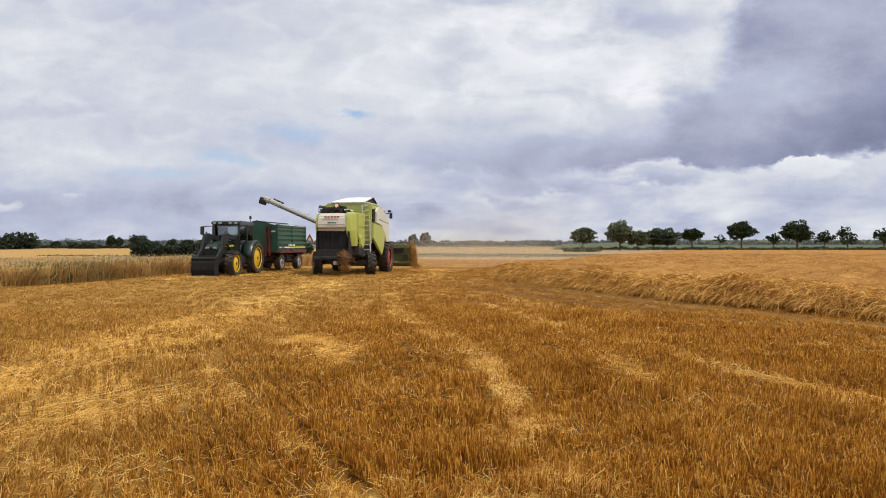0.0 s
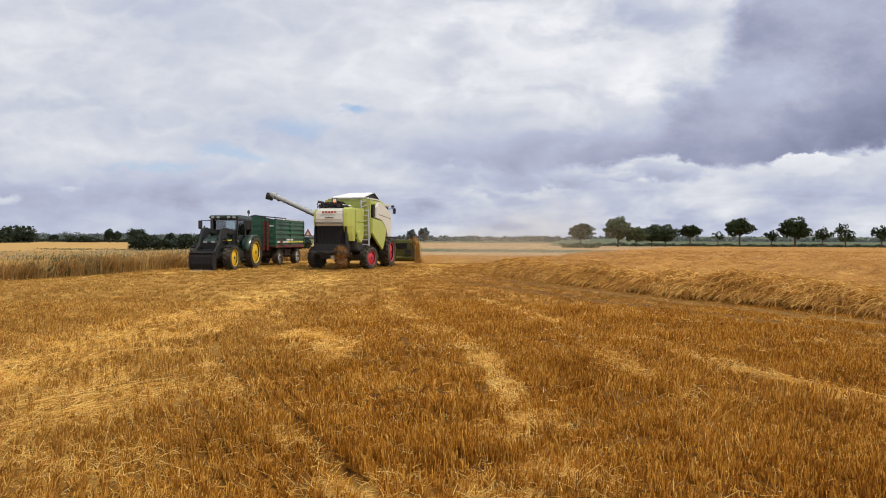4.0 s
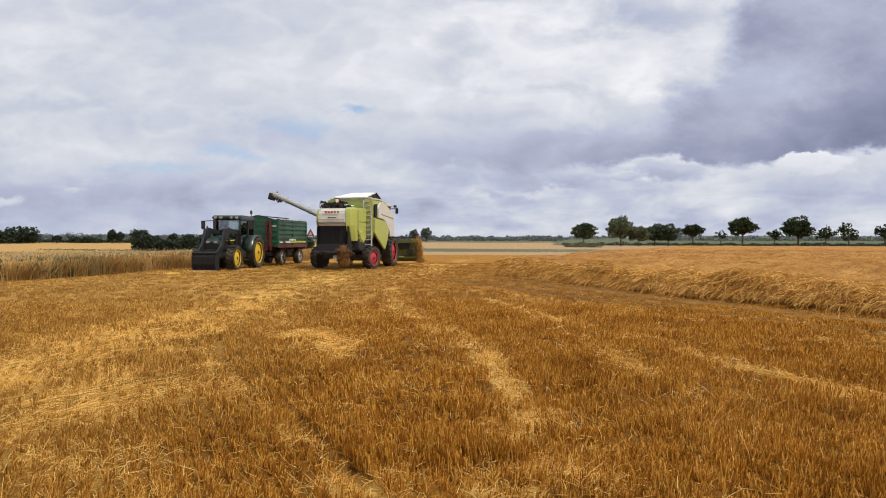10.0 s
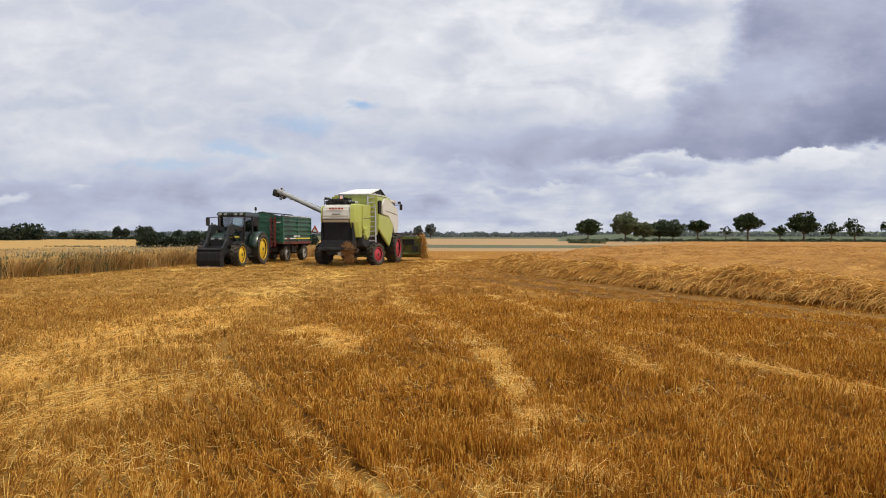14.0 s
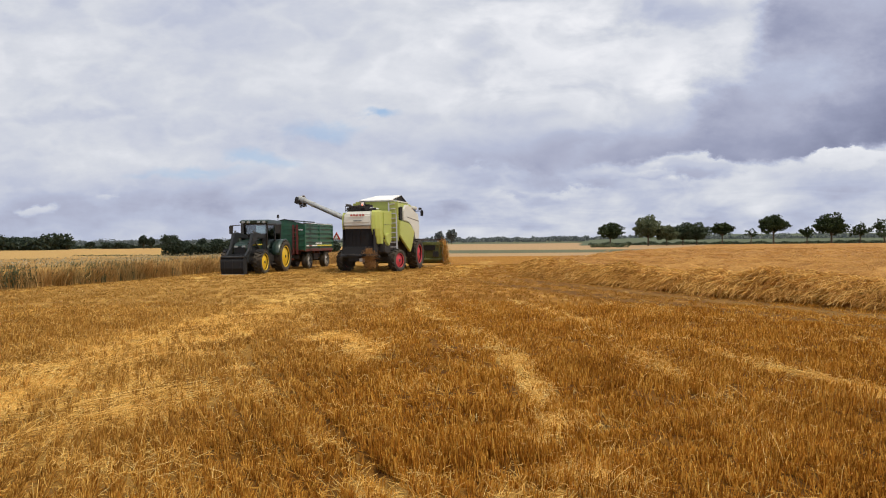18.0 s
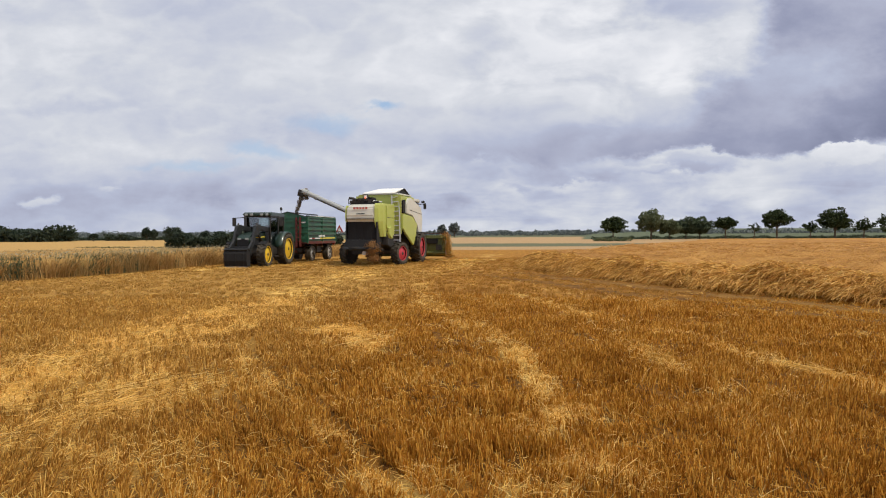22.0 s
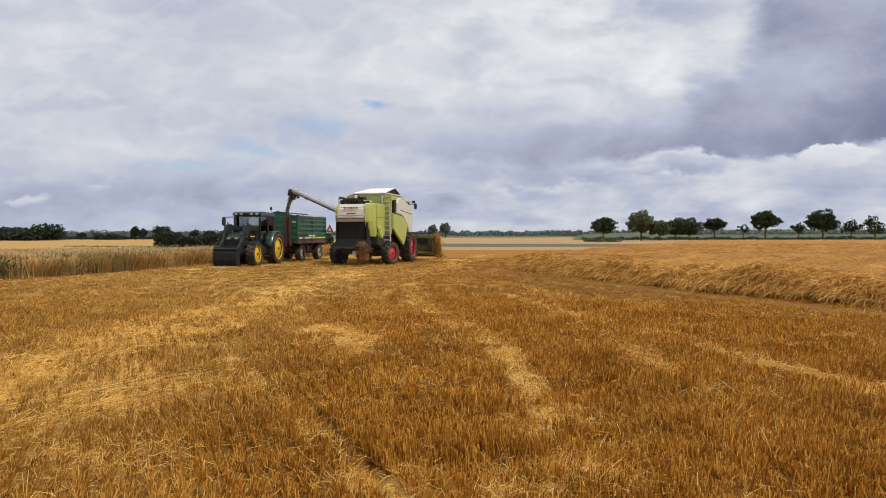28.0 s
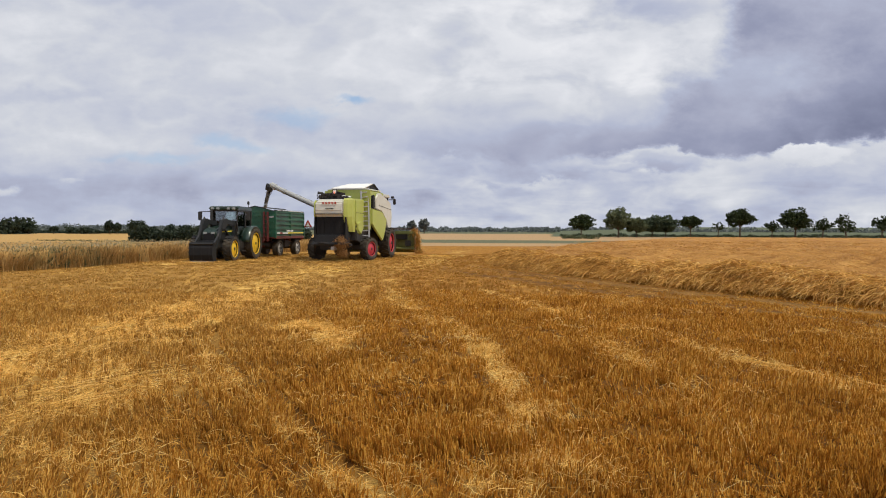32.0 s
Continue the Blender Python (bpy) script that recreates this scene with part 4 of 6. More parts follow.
def build_weeds():
    """Thistles and docks in the edge of the standing wheat: leafy stems under pale seed heads."""
    rng = np.random.default_rng(19)
    n = 980
    clump = np.concatenate([rng.normal(23.6, 0.7, 300), rng.normal(27.2, 0.4, 140), rng.normal(29.5, 1.0, 140), rng.uniform(22, 42, n - 580)])
    x = edge_x(LEFT_EDGE, clump) - rng.random(n) ** 1.3 * 1.6 + 0.05
    h = rng.uniform(0.45, 0.95, n)
    base = np.stack([x, clump, np.zeros(n)], 1)
    weeds = tagged(stalks("weeds", base, h, rng.normal(0, 0.09, (n, 2)), 0.011, M_WEED, segs=2, rng=rng, sides=2), "grey-green thistles with pale seed heads in the wheat edge", "weeds", kind="stuff")
    at = np.repeat(base, 5, axis=0) + rng.normal(0, 1, (n * 5, 3)) * np.array([0.07, 0.07, 0.02])
    at[:, 2] = np.repeat(h, 5) * rng.uniform(0.2, 0.9, n * 5)
    v, f = leaves(at, 0.045, rng)
    me = fast_mesh("weed_leaves", v, tris=f)
    me.materials.append(M_WEED)
    new("weed_leaves", me).parent = weeds
    m = 1700
    y = rng.uniform(24, 48, m)
    x = edge_x(LEFT_EDGE, y) - rng.random(m) ** 1.2 * 9.0
    near = y < 39 + 16 * np.clip((x + 32) / 22, 0, 1)
    x, y, m = x[near], y[near], int(near.sum())
    heads = np.stack([x, y, 0.76 + 0.12 * soft_noise(x, y, 1.2, 26) + rng.uniform(-0.06, 0.10, m)], 1)
    v, f = leaves(heads, 0.045, rng)
    me = fast_mesh("seed_heads", v, tris=f)
    me.materials.append(M_SEED)
    new("seed_heads", me).parent = weeds


def lodged_top(x, y):
    low = 1.0 - 0.12 * np.clip((y - 20) / 12.0, 0, 1) - 0.34 * np.clip((y - 34) / 50.0, 0, 1)
    return low * (0.30 + 0.36 * soft_noise(x, y, 1.0, 32) + 0.18 * soft_noise(x, y, 0.4, 33))


def build_right_crop():
    """Lodged wheat: a low tumbled body whose edge falls towards the cut land."""
    rng = np.random.default_rng(14)
    ys = np.concatenate([np.arange(4, 40, 0.35), np.arange(40, 132, 2.0)])
    ts = np.concatenate([[0.0, 0.1, 0.25, 0.45, 0.7, 1.0, 1.3], np.arange(1.6, 12, 0.5), np.geomspace(12.5, 260, 40)])
    Y, T = np.meshgrid(ys, ts, indexing="ij")
    X = edge_x(RIGHT_EDGE, Y) + 0.15 + T + 0.3 * (soft_noise(Y, Y * 0, 0.9, 31) - 0.5)
    top = lodged_top(X, Y)
    rise = np.clip((T + 0.05) / 0.8, 0, 1) ** 0.6
    Z = np.where(T == 0, -0.05, top * rise)
    idx = np.arange(Y.size).reshape(Y.shape)
    quads = np.stack([idx[:-1, :-1], idx[:-1, 1:], idx[1:, 1:], idx[1:, :-1]], -1).reshape(-1, 4)
    me = fast_mesh("lodged_wheat", np.stack([X, Y, Z], -1), quads)
    me.materials.append(M_LODGED_BODY)
    body = tagged(new("lodged_wheat", me), "lodged uncut golden wheat tumbling over beside the stubble", "wheat", kind="stuff")
    n = 42000
    y = 8 + 28 * rng.random(n) ** 1.35
    d = rng.random(n) ** 1.3 * 2.4 + 0.03
    x = edge_x(RIGHT_EDGE, y) + d + rng.normal(0, 0.08, n)
    surf = lodged_top(x, y) * np.clip((np.maximum(d, 0) + 0.02) / 0.8, 0, 1) ** 0.6
    base = np.stack([x, y, surf * rng.uniform(0.75, 1.0, n)], 1)
    tuft = (soft_noise(x, y, 0.4, 35) - 0.5) * 9.0
    way = np.arctan2(-0.42, -0.9) + tuft * 0.6 + rng.normal(0, 1.0, n)
    L = rng.uniform(0.12, 0.50, n)
    lean = np.stack([np.cos(way), np.sin(way)], 1) * L[:, None]
    h = rng.uniform(0.04, 0.30, n)
    ob = stalks("lodged_stalks", base, h, lean, 0.0055 + 0.00034 * y, M_LODGED, droop=h * rng.uniform(0.6, 1.6, n) + 0.25 * L * np.clip(1.2 - d, 0, 1), segs=3, rng=rng, sides=2)
    ob.parent = body
    n = 60000
    y = 10 + 70 * rng.random(n) ** 1.4
    x = edge_x(RIGHT_EDGE, y) + 0.8 + rng.random(n) * (6 + 0.9 * y)
    ok = x < 0.78 * y + 2
    x, y = x[ok], y[ok]
    n = len(x)
    base = np.stack([x, y, lodged_top(x, y) - 0.06], 1)
    tuft = (soft_noise(x, y, 1.1, 36) - 0.5) * 7.0
    sway = np.stack([np.cos(tuft), np.sin(tuft)], 1) * rng.uniform(0.08, 0.30, n)[:, None]
    ob = stalks("lodged_ears", base, rng.uniform(0.06, 0.20, n), sway * 1.4, 0.0045 + 0.00016 * y, M_LODGED_TOP, droop=rng.uniform(0.0, 0.2, n), segs=2, rng=rng, sides=2)
    ob.parent = body


build_left_crop()
build_weeds()
build_right_crop()
build_stubble()
build_loose_straw()
build_flattened_straw()

build_stray_stalks()

# ---- trees, hedges, distance ----
def crown_points(rng, n, blobs):
    """Points in the outer shells of several uneven masses."""
    out = []
    weight = np.array([b[3] * b[3] * b[4] for b in blobs])
    for (cx, cy, cz, rx, rz), share in zip(blobs, weight / weight.sum()):
        k = max(8, int(n * share))
        d = rng.normal(size=(k, 3))
        d /= np.linalg.norm(d, axis=1)[:, None]
        r = rng.uniform(0.45, 1.0, k) ** 0.5 * (1 + 0.18 * np.sin(d[:, 0] * 5 + cx * 3) + 0.15 * np.sin(d[:, 2] * 7 + cz * 5))
        out.append(np.array([cx, cy, cz]) + d * r[:, None] * np.array([rx, rx, rz]))
    return np.concatenate(out)


def tree(x, y, h, w, bare, seed, mat=None, name="tree", label="", count=2600, leaf=0.25, lean=0.0, loose=0.86, group="roadside trees"):
    """A broadleaf tree: tapered trunk with limbs, and a crown of uneven leaf masses."""
    rng = np.random.default_rng(seed)
    t = thing(name, label, "tree", pose(x, y, 0), group)
    tr = max(0.10, 0.028 * h)
    b = rod((0, 0, -0.1), (lean * 0.5, 0, bare * 0.8), tr * 1.25, tr * 0.9, 9)
    rod((lean * 0.5, 0, bare * 0.78), (lean, 0, h * 0.72), tr * 0.9, tr * 0.3, 8, b)
    blobs = []
    mid = (bare + h) / 2
    for i in range(7):
        a = i * 2.4 + rng.uniform(0, 1)
        reach = w * 0.5 * rng.uniform(0.35, 0.62) * loose
        z = bare + (h - bare) * rng.uniform(0.22, 0.72)
        rod((lean * 0.6, 0, bare * rng.uniform(0.75, 1.05)), (lean + math.cos(a) * reach, math.sin(a) * reach, z), tr * 0.45, tr * 0.12, 6, b)
        blobs.append((lean + math.cos(a) * reach, math.sin(a) * reach, z, w * rng.uniform(0.20, 0.30) / loose, (h - bare) * rng.uniform(0.20, 0.30) / loose))
    blobs.append((lean, 0, mid + (h - bare) * 0.18, w * 0.30 / loose, (h - bare) * 0.33))
    blobs.append((lean, 0, mid - (h - bare) * 0.1, w * 0.36 / loose, (h - bare) * 0.28))
    part("trunk", b, M_BARK, t)
    v, f = leaves(crown_points(rng, count, blobs), leaf, rng)
    low, high = v[..., 2].min(), v[..., 2].max()
    v[..., 2] = bare * 0.85 + (v[..., 2] - low) * (h - bare * 0.85) / (high - low)
    me = fast_mesh("crown", v, tris=f)
    me.materials.append(mat or M_LEAF)
    c = new("crown", me)
    c.parent = t
    return t


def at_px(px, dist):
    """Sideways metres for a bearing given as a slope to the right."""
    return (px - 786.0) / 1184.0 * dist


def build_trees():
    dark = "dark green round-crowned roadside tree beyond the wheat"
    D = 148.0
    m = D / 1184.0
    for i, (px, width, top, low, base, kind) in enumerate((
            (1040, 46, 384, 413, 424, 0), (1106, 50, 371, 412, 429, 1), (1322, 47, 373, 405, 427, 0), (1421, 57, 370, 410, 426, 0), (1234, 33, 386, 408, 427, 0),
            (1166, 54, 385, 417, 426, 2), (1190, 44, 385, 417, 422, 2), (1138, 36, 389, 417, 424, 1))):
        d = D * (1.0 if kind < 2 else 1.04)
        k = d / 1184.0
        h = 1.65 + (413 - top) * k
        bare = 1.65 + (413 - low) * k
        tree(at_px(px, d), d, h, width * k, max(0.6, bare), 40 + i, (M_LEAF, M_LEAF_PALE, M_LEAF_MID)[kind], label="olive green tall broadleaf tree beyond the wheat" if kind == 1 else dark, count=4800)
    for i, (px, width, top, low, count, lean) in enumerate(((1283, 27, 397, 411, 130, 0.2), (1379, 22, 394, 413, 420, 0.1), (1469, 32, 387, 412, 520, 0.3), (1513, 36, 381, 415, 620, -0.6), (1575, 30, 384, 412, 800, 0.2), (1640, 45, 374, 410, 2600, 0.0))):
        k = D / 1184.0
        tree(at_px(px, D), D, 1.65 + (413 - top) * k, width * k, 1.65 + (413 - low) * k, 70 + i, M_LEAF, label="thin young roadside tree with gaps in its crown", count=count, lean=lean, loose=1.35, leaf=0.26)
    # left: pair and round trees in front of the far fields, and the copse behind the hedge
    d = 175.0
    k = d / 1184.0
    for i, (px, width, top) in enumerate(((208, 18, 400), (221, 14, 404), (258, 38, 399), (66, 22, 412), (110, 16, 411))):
        tree(at_px(px, d), d, 1.65 + (413 - top) * k + 0.3, width * k, 0.8, 90 + i, M_LEAF_HAZE_BLUE, label="dark green tree far across the golden field", count=1500, group="far field trees")
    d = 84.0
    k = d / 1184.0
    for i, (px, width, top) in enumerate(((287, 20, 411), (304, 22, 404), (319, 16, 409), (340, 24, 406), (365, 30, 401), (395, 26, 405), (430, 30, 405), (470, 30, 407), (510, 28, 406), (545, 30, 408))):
        tree(at_px(px, d), d + (i % 3) * 2.0, 1.65 + (413 - top) * k, width * k * 1.15, 0.35, 110 + i, M_LEAF_HAZE_BLUE, label="small dark green tree above the hedge", count=1300, leaf=0.17, group="hedge trees")
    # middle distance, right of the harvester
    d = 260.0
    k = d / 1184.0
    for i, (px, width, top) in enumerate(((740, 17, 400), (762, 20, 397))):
        tree(at_px(px, d), d, 1.65 + (414 - top) * k + 0.6, width * k, 1.0, 130 + i, M_HAZED_LEAF, label="hazy grey-green tree far behind the harvester", count=1300, leaf=0.45, group="far trees")


def hedge(name, label, pts, height, depth, leaf, count, mat, seed, kind="stuff"):
    """A leafy band along a line on the plan, ragged on top."""
    rng = np.random.default_rng(seed)
    p = np.array(pts, dtype=float)
    seg = np.hypot(*(p[1:] - p[:-1]).T)
    cum = np.concatenate([[0], np.cumsum(seg)])
    s = rng.uniform(0, cum[-1], count)
    x, y = np.interp(s, cum, p[:, 0]), np.interp(s, cum, p[:, 1])
    top = height * (0.30 + 0.95 * soft_noise(s, s * 0, height * 1.5, seed)) * (0.7 + 0.6 * soft_noise(s, s * 0, height * 0.45, seed + 1))
    z = top * rng.random(count) ** 0.7
    y = y + rng.uniform(-depth / 2, depth / 2, count)
    v, f = leaves(np.stack([x, y, z], 1), leaf, rng)
    v[..., 2] = np.maximum(v[..., 2], -0.05)
    me = fast_mesh(name, v, tris=f)
    me.materials.append(mat)
    return tagged(new(name, me), label, "hedge", kind=kind)


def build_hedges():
    hedge("hedge", "dark green dense hedge at the end of the wheat", [(at_px(250, 80), 80), (at_px(560, 84), 84)], 1.75, 3.0, 0.17, 14000, M_LEAF_HAZE_BLUE, 201)
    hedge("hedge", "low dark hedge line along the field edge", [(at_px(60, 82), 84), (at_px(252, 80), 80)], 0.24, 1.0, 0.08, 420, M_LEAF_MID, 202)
    hedge("hedge", "dark hedge across the far golden field", [(at_px(130, 190), 192), (at_px(186, 190), 190)], 1.6, 4.0, 0.35, 1500, M_LEAF_HAZE_BLUE, 211)
    hedge("hedge", "low dark hedge at the end of the golden field", [(at_px(40, 205), 206), (at_px(300, 203), 203)], 1.0, 3.0, 0.28, 3600, M_LEAF_HAZE_BLUE, 212)
    hedge("woods", "dark green woodland across the golden field", [(at_px(-180, 172), 185), (at_px(54, 172), 172)], 3.9, 14.0, 0.50, 9000, M_LEAF_HAZE_BLUE, 203)
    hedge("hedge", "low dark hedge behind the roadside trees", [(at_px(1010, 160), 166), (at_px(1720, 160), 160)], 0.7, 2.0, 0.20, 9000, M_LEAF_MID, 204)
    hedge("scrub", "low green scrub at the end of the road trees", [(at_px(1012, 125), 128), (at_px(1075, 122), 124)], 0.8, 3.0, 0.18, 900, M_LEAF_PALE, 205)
    hedge("far_treeline", "hazy grey-green line of trees on the horizon", [(-900, 900), (-250, 760), (300, 800), (1100, 900)], 4.0, 60.0, 2.2, 14000, M_HAZED_LEAF, 206)
    hedge("far_treeline", "hazy ragged trees and bushes beyond the pale fields", [(at_px(700, 420), 430), (at_px(1000, 420), 420)], 2.8, 20.0, 0.8, 2600, M_HAZED_LEAF, 207)
    hedge("far_treeline", "distant low trees beyond the golden field", [(at_px(-150, 380), 390), (at_px(420, 380), 380)], 3.0, 20.0, 0.7, 4200, M_HAZED_LEAF, 208)
    hedge("far_treeline", "distant trees behind the green meadow", [(at_px(1180, 330), 330), (at_px(1720, 330), 340)], 3.2, 20.0, 0.8, 2600, M_HAZED_LEAF, 209)


build_trees()
build_hedges()

# ---- combine harvester ----
COMBINE = pose(-4.30, 39.55, 0, 0, 0, -12)
REAR_WHEELS, FRONT_WHEELS, AUGER = [], [], []


def bars(parent, name, x0, x1, y, z0, z1, n, mat, label, gap=0.28):
    """A row of plain blocks in place of lettering."""
    step = (x1 - x0) / n
    b = bmesh.new()
    for i in range(n):
        box(x0 + i * step, x0 + (i + 1 - gap) * step, y - 0.012, y + 0.012, z0, z1, 0.003, b)
    return part(name, b, mat, parent, label)


def build_combine():
    c = thing("combine_harvester", "lime green and cream combine harvester with its unloading auger swung out", "harvester", COMBINE)
    # hull: threshing body between the wheels
    part("body", slab([(-4.6, 1.05), (-4.6, 2.3), (-3.2, 2.55), (0.3, 2.55), (0.9, 1.9), (0.9, 1.0), (-0.4, 0.75), (-3.6, 0.8)], -1.05, 1.05, 0.04), M_DARK, c, "dark inner body of the thresher")
    # rear hood with a rounded lime corner
    h = slab([(-5.35, 2.27), (-5.42, 2.55), (-5.36, 2.98), (-5.24, 3.12), (-4.9, 3.20), (-3.5, 3.30), (-3.5, 2.27)], -0.92, 0.60, 0.06)
    for v in h.verts:
        if v.co.z > 3.05:
            v.co.x = -0.16 + (v.co.x + 0.16) * 0.93
    part("rear_hood", h, M_CREAM, c, "cream rear hood with red lettering bars")
    b = bmesh.new()
    plan = ((0.615, -5.36), (0.80, -5.26), (0.95, -5.02), (1.03, -4.6), (1.05, -3.85), (0.95, -3.80), (0.62, -4.2))
    rings = []
    for z, f in ((1.50, 0.40), (1.95, 0.80), (2.28, 1.0), (2.95, 1.0), (3.15, 0.93), (3.22, 0.80)):
        rings.append([b.verts.new((0.62 + (x - 0.62) * (0.88 + 0.12 * f), -4.3 + (y + 4.3) * (0.45 + 0.55 * f), z)) for x, y in plan])
    for q, w in zip(rings, rings[1:]):
        for i in range(len(plan)):
            k = (i + 1) % len(plan)
            b.faces.new((q[i], q[k], w[k], w[i]))
    b.faces.new(rings[0]), b.faces.new(rings[-1][::-1])
    part("hood_corner", b, M_LIME, c, "rounded lime green corner panel")
    bars(c, "lettering", -0.52, 0.30, -5.405, 2.93, 3.02, 5, M_RED, "red lettering bars")
    bars(c, "lettering", -0.34, 0.12, -5.435, 2.66, 2.71, 6, M_LOADER, "small dark lettering bars", 0.2)
    part("hood_seam", box(-0.925, 0.605, -5.44, -5.30, 2.40, 2.43, 0.004), M_DARK, c)
    for s in (-1,):
        b = slab([(-5.28, 2.30), (-5.10, 3.10), (-4.0, 3.26), (-3.9, 2.6), (-4.0, 1.75), (-4.4, 1.62), (-4.75, 2.05)], 0.90 * s, 1.04 * s, 0.03)
        part("hood_side_panel", b, M_LIME, c)
    for s in (-1, 1):
        part("lower_side_panel", slab([(-4.62, 1.74), (-4.30, 1.62), (-3.80, 1.95), (-3.72, 1.66), (-4.05, 1.34), (-4.50, 1.45)], 0.86 * s, 1.08 * s, 0.03), M_LIME, c)
        # sloped service panel
        part("service_panel", slab([(-3.30, 2.74), (-1.5, 2.62), (-0.55, 2.20), (-0.95, 1.35), (-1.35, 0.98), (-2.7, 1.60), (-3.30, 1.92)], 1.38 * s, 1.50 * s, 0.035), M_LIME, c)
        part("upper_side_panel", slab([(-2.55, 2.76), (-2.55, 3.30), (-2.1, 3.62), (-1.6, 3.66), (0.35, 3.20), (0.62, 2.50), (0.45, 1.72), (-0.25, 1.72), (-0.50, 2.14), (-1.45, 2.66)], 1.34 * s, 1.47 * s, 0.035), M_CREAM, c, "cream side panel")
        part("panel_seam", slab([(-2.0, 2.955), (-2.0, 2.985), (0.45, 2.80), (0.45, 2.77)], 1.463 * s, 1.477 * s, 0.0), M_DARK, c)
        part("air_intake", slab([(-2.95, 2.78), (-2.95, 3.45), (-2.55, 3.52), (-2.40, 3.10), (-2.58, 2.78)], 1.10 * s, 1.40 * s, 0.02), M_BLACK, c)
        part("tank_side", slab([(-3.05, 2.7), (-3.05, 3.72), (-0.6, 3.72), (-0.6, 2.7)], 1.12 * s, 1.30 * s, 0.02), M_LIME, c)
        part("axle_panel", slab([(-3.2, 1.28), (-1.4, 1.28), (-1.0, 1.0), (-1.2, 0.75), (-3.2, 0.8)], 0.98 * s, 1.12 * s, 0.02), M_DARK, c)
    part("hood_side_panel", slab([(-4.72, 2.02), (-4.72, 3.14), (-3.36, 3.24), (-3.36, 1.92), (-3.75, 1.72), (-4.35, 1.60)], 0.97, 1.06, 0.03), M_LIME, c)
    part("side_bulge", slab([(-4.55, 1.58), (-4.62, 1.95), (-4.15, 2.08), (-3.60, 1.96), (-3.62, 1.66), (-4.05, 1.34)], 1.04, 1.13, 0.03, 0.06), M_LIME, c)
    part("panel_joint", box(1.055, 1.066, -4.70, -3.40, 2.48, 2.50, 0.0), M_DARK, c)
    part("hood_edge_strip", slab([(-5.34, 2.28), (-5.40, 2.56), (-5.34, 2.98), (-5.22, 3.12), (-5.10, 3.12), (-5.20, 2.28)], -0.985, -0.925, 0.01), M_LIME, c)
    # engine deck
    for x, z, w, h in ((-0.80, 3.24, 0.20, 0.16), (-0.50, 3.26, 0.26, 0.10), (0.22, 3.24, 0.22, 0.20), (0.55, 3.22, 0.26, 0.14)):
        part("deck_box", box(x - w / 2, x + w / 2, -4.98, -4.70, z, z + h, 0.02), M_DARK, c)
    part("air_pipe", rod((-0.55, -4.85, 3.42), (0.15, -4.80, 3.56), 0.05, seg=10), M_DARK, c)
    part("air_pipe", rod((0.35, -4.85, 3.36), (0.80, -4.70, 3.30), 0.045, seg=10), M_STEEL, c)
    part("side_bracket", bar((-0.95, -4.95, 3.22), (-0.62, -4.95, 3.52), 0.05, 0.04), M_DARK, c)
    part("engine_deck", box(-0.90, 0.58, -4.9, -3.1, 3.16, 3.25, 0.02), M_DARK, c)
    part("engine_cover", box(-0.95, -0.05, -4.5, -3.4, 3.22, 3.52, 0.06), M_DARK, c)
    part("radiator_screen", box(-0.15, 0.35, -4.9, -4.3, 3.2, 3.55, 0.04), M_BLACK, c)
    part("exhaust_pipe", rod((-0.75, -4.7, 3.2), (-0.75, -4.75, 3.52), 0.07, 0.08, 14), M_DARK, c)
    part("exhaust_elbow", rod((-0.75, -4.72, 3.50), (-0.95, -4.90, 3.54), 0.07, 0.06, 12), M_DARK, c)
    for x in (-0.98,):
        part("deck_rail", rod((x, -4.95, 3.46), (x, -3.2, 3.56), 0.02, seg=8), M_DARK, c)
        for y in (-4.9, -4.1, -3.3):
            part("rail_post", rod((x, y, 3.2), (x, y, 3.47), 0.018, seg=8), M_DARK, c)
    part("rear_rail", rod((-0.98, -4.95, 3.46), (0.05, -4.95, 3.46), 0.02, seg=8), M_DARK, c)
    lamp = part("beacon_bracket", box(-0.12, 0.12, -4.98, -4.90, 3.36, 3.70, 0.01), M_DARK, c)
    part("beacon", lathe([(-0.05, 0.012), (-0.04, 0.024), (0.03, 0.024), (0.045, 0.012)], 16), M_BEACON, lamp, "glowing red beacon").matrix_basis = pose(0, -5.04, 3.52, 0, -90, 0)
    for x in (-0.62, -0.35, 0.4):
        part("work_lamp", box(x - 0.07, x + 0.07, -5.02, -4.92, 3.38, 3.50, 0.02), M_DARK, c)
    part("beacon_plate", box(-0.085, 0.085, -4.995, -4.982, 3.50, 3.66, 0.004), M_WHITE_TAPE, c, "white plate behind the beacon")
    part("rear_side_panel", box(0.93, 1.40, -3.34, -3.24, 1.62, 3.76, 0.02), M_LIME, c)
    # grain tank and its raised cover
    part("tank_rear_wall", box(-1.12, 1.12, -3.12, -2.96, 2.6, 3.80, 0.02), M_LIME, c)
    part("tank_front_wall", box(-1.12, 1.12, -0.68, -0.54, 2.6, 3.80, 0.02), M_LIME, c)
    part("tank_floor", box(-1.10, 1.10, -2.95, -0.70, 2.60, 2.68, 0.0), M_DARK, c)
    part("tank_rim", slab([(-3.15, 3.78), (-3.15, 3.86), (-0.5, 3.86), (-0.5, 3.78)], -0.90, 1.14, 0.015), M_CREAM, c)
    part("rear_cover", slab([(-3.17, 3.84), (-3.12, 3.90), (-1.62, 4.12), (-1.60, 4.07)], -0.82, 1.0, 0.01), M_WHITE, c, "white raised tank cover")
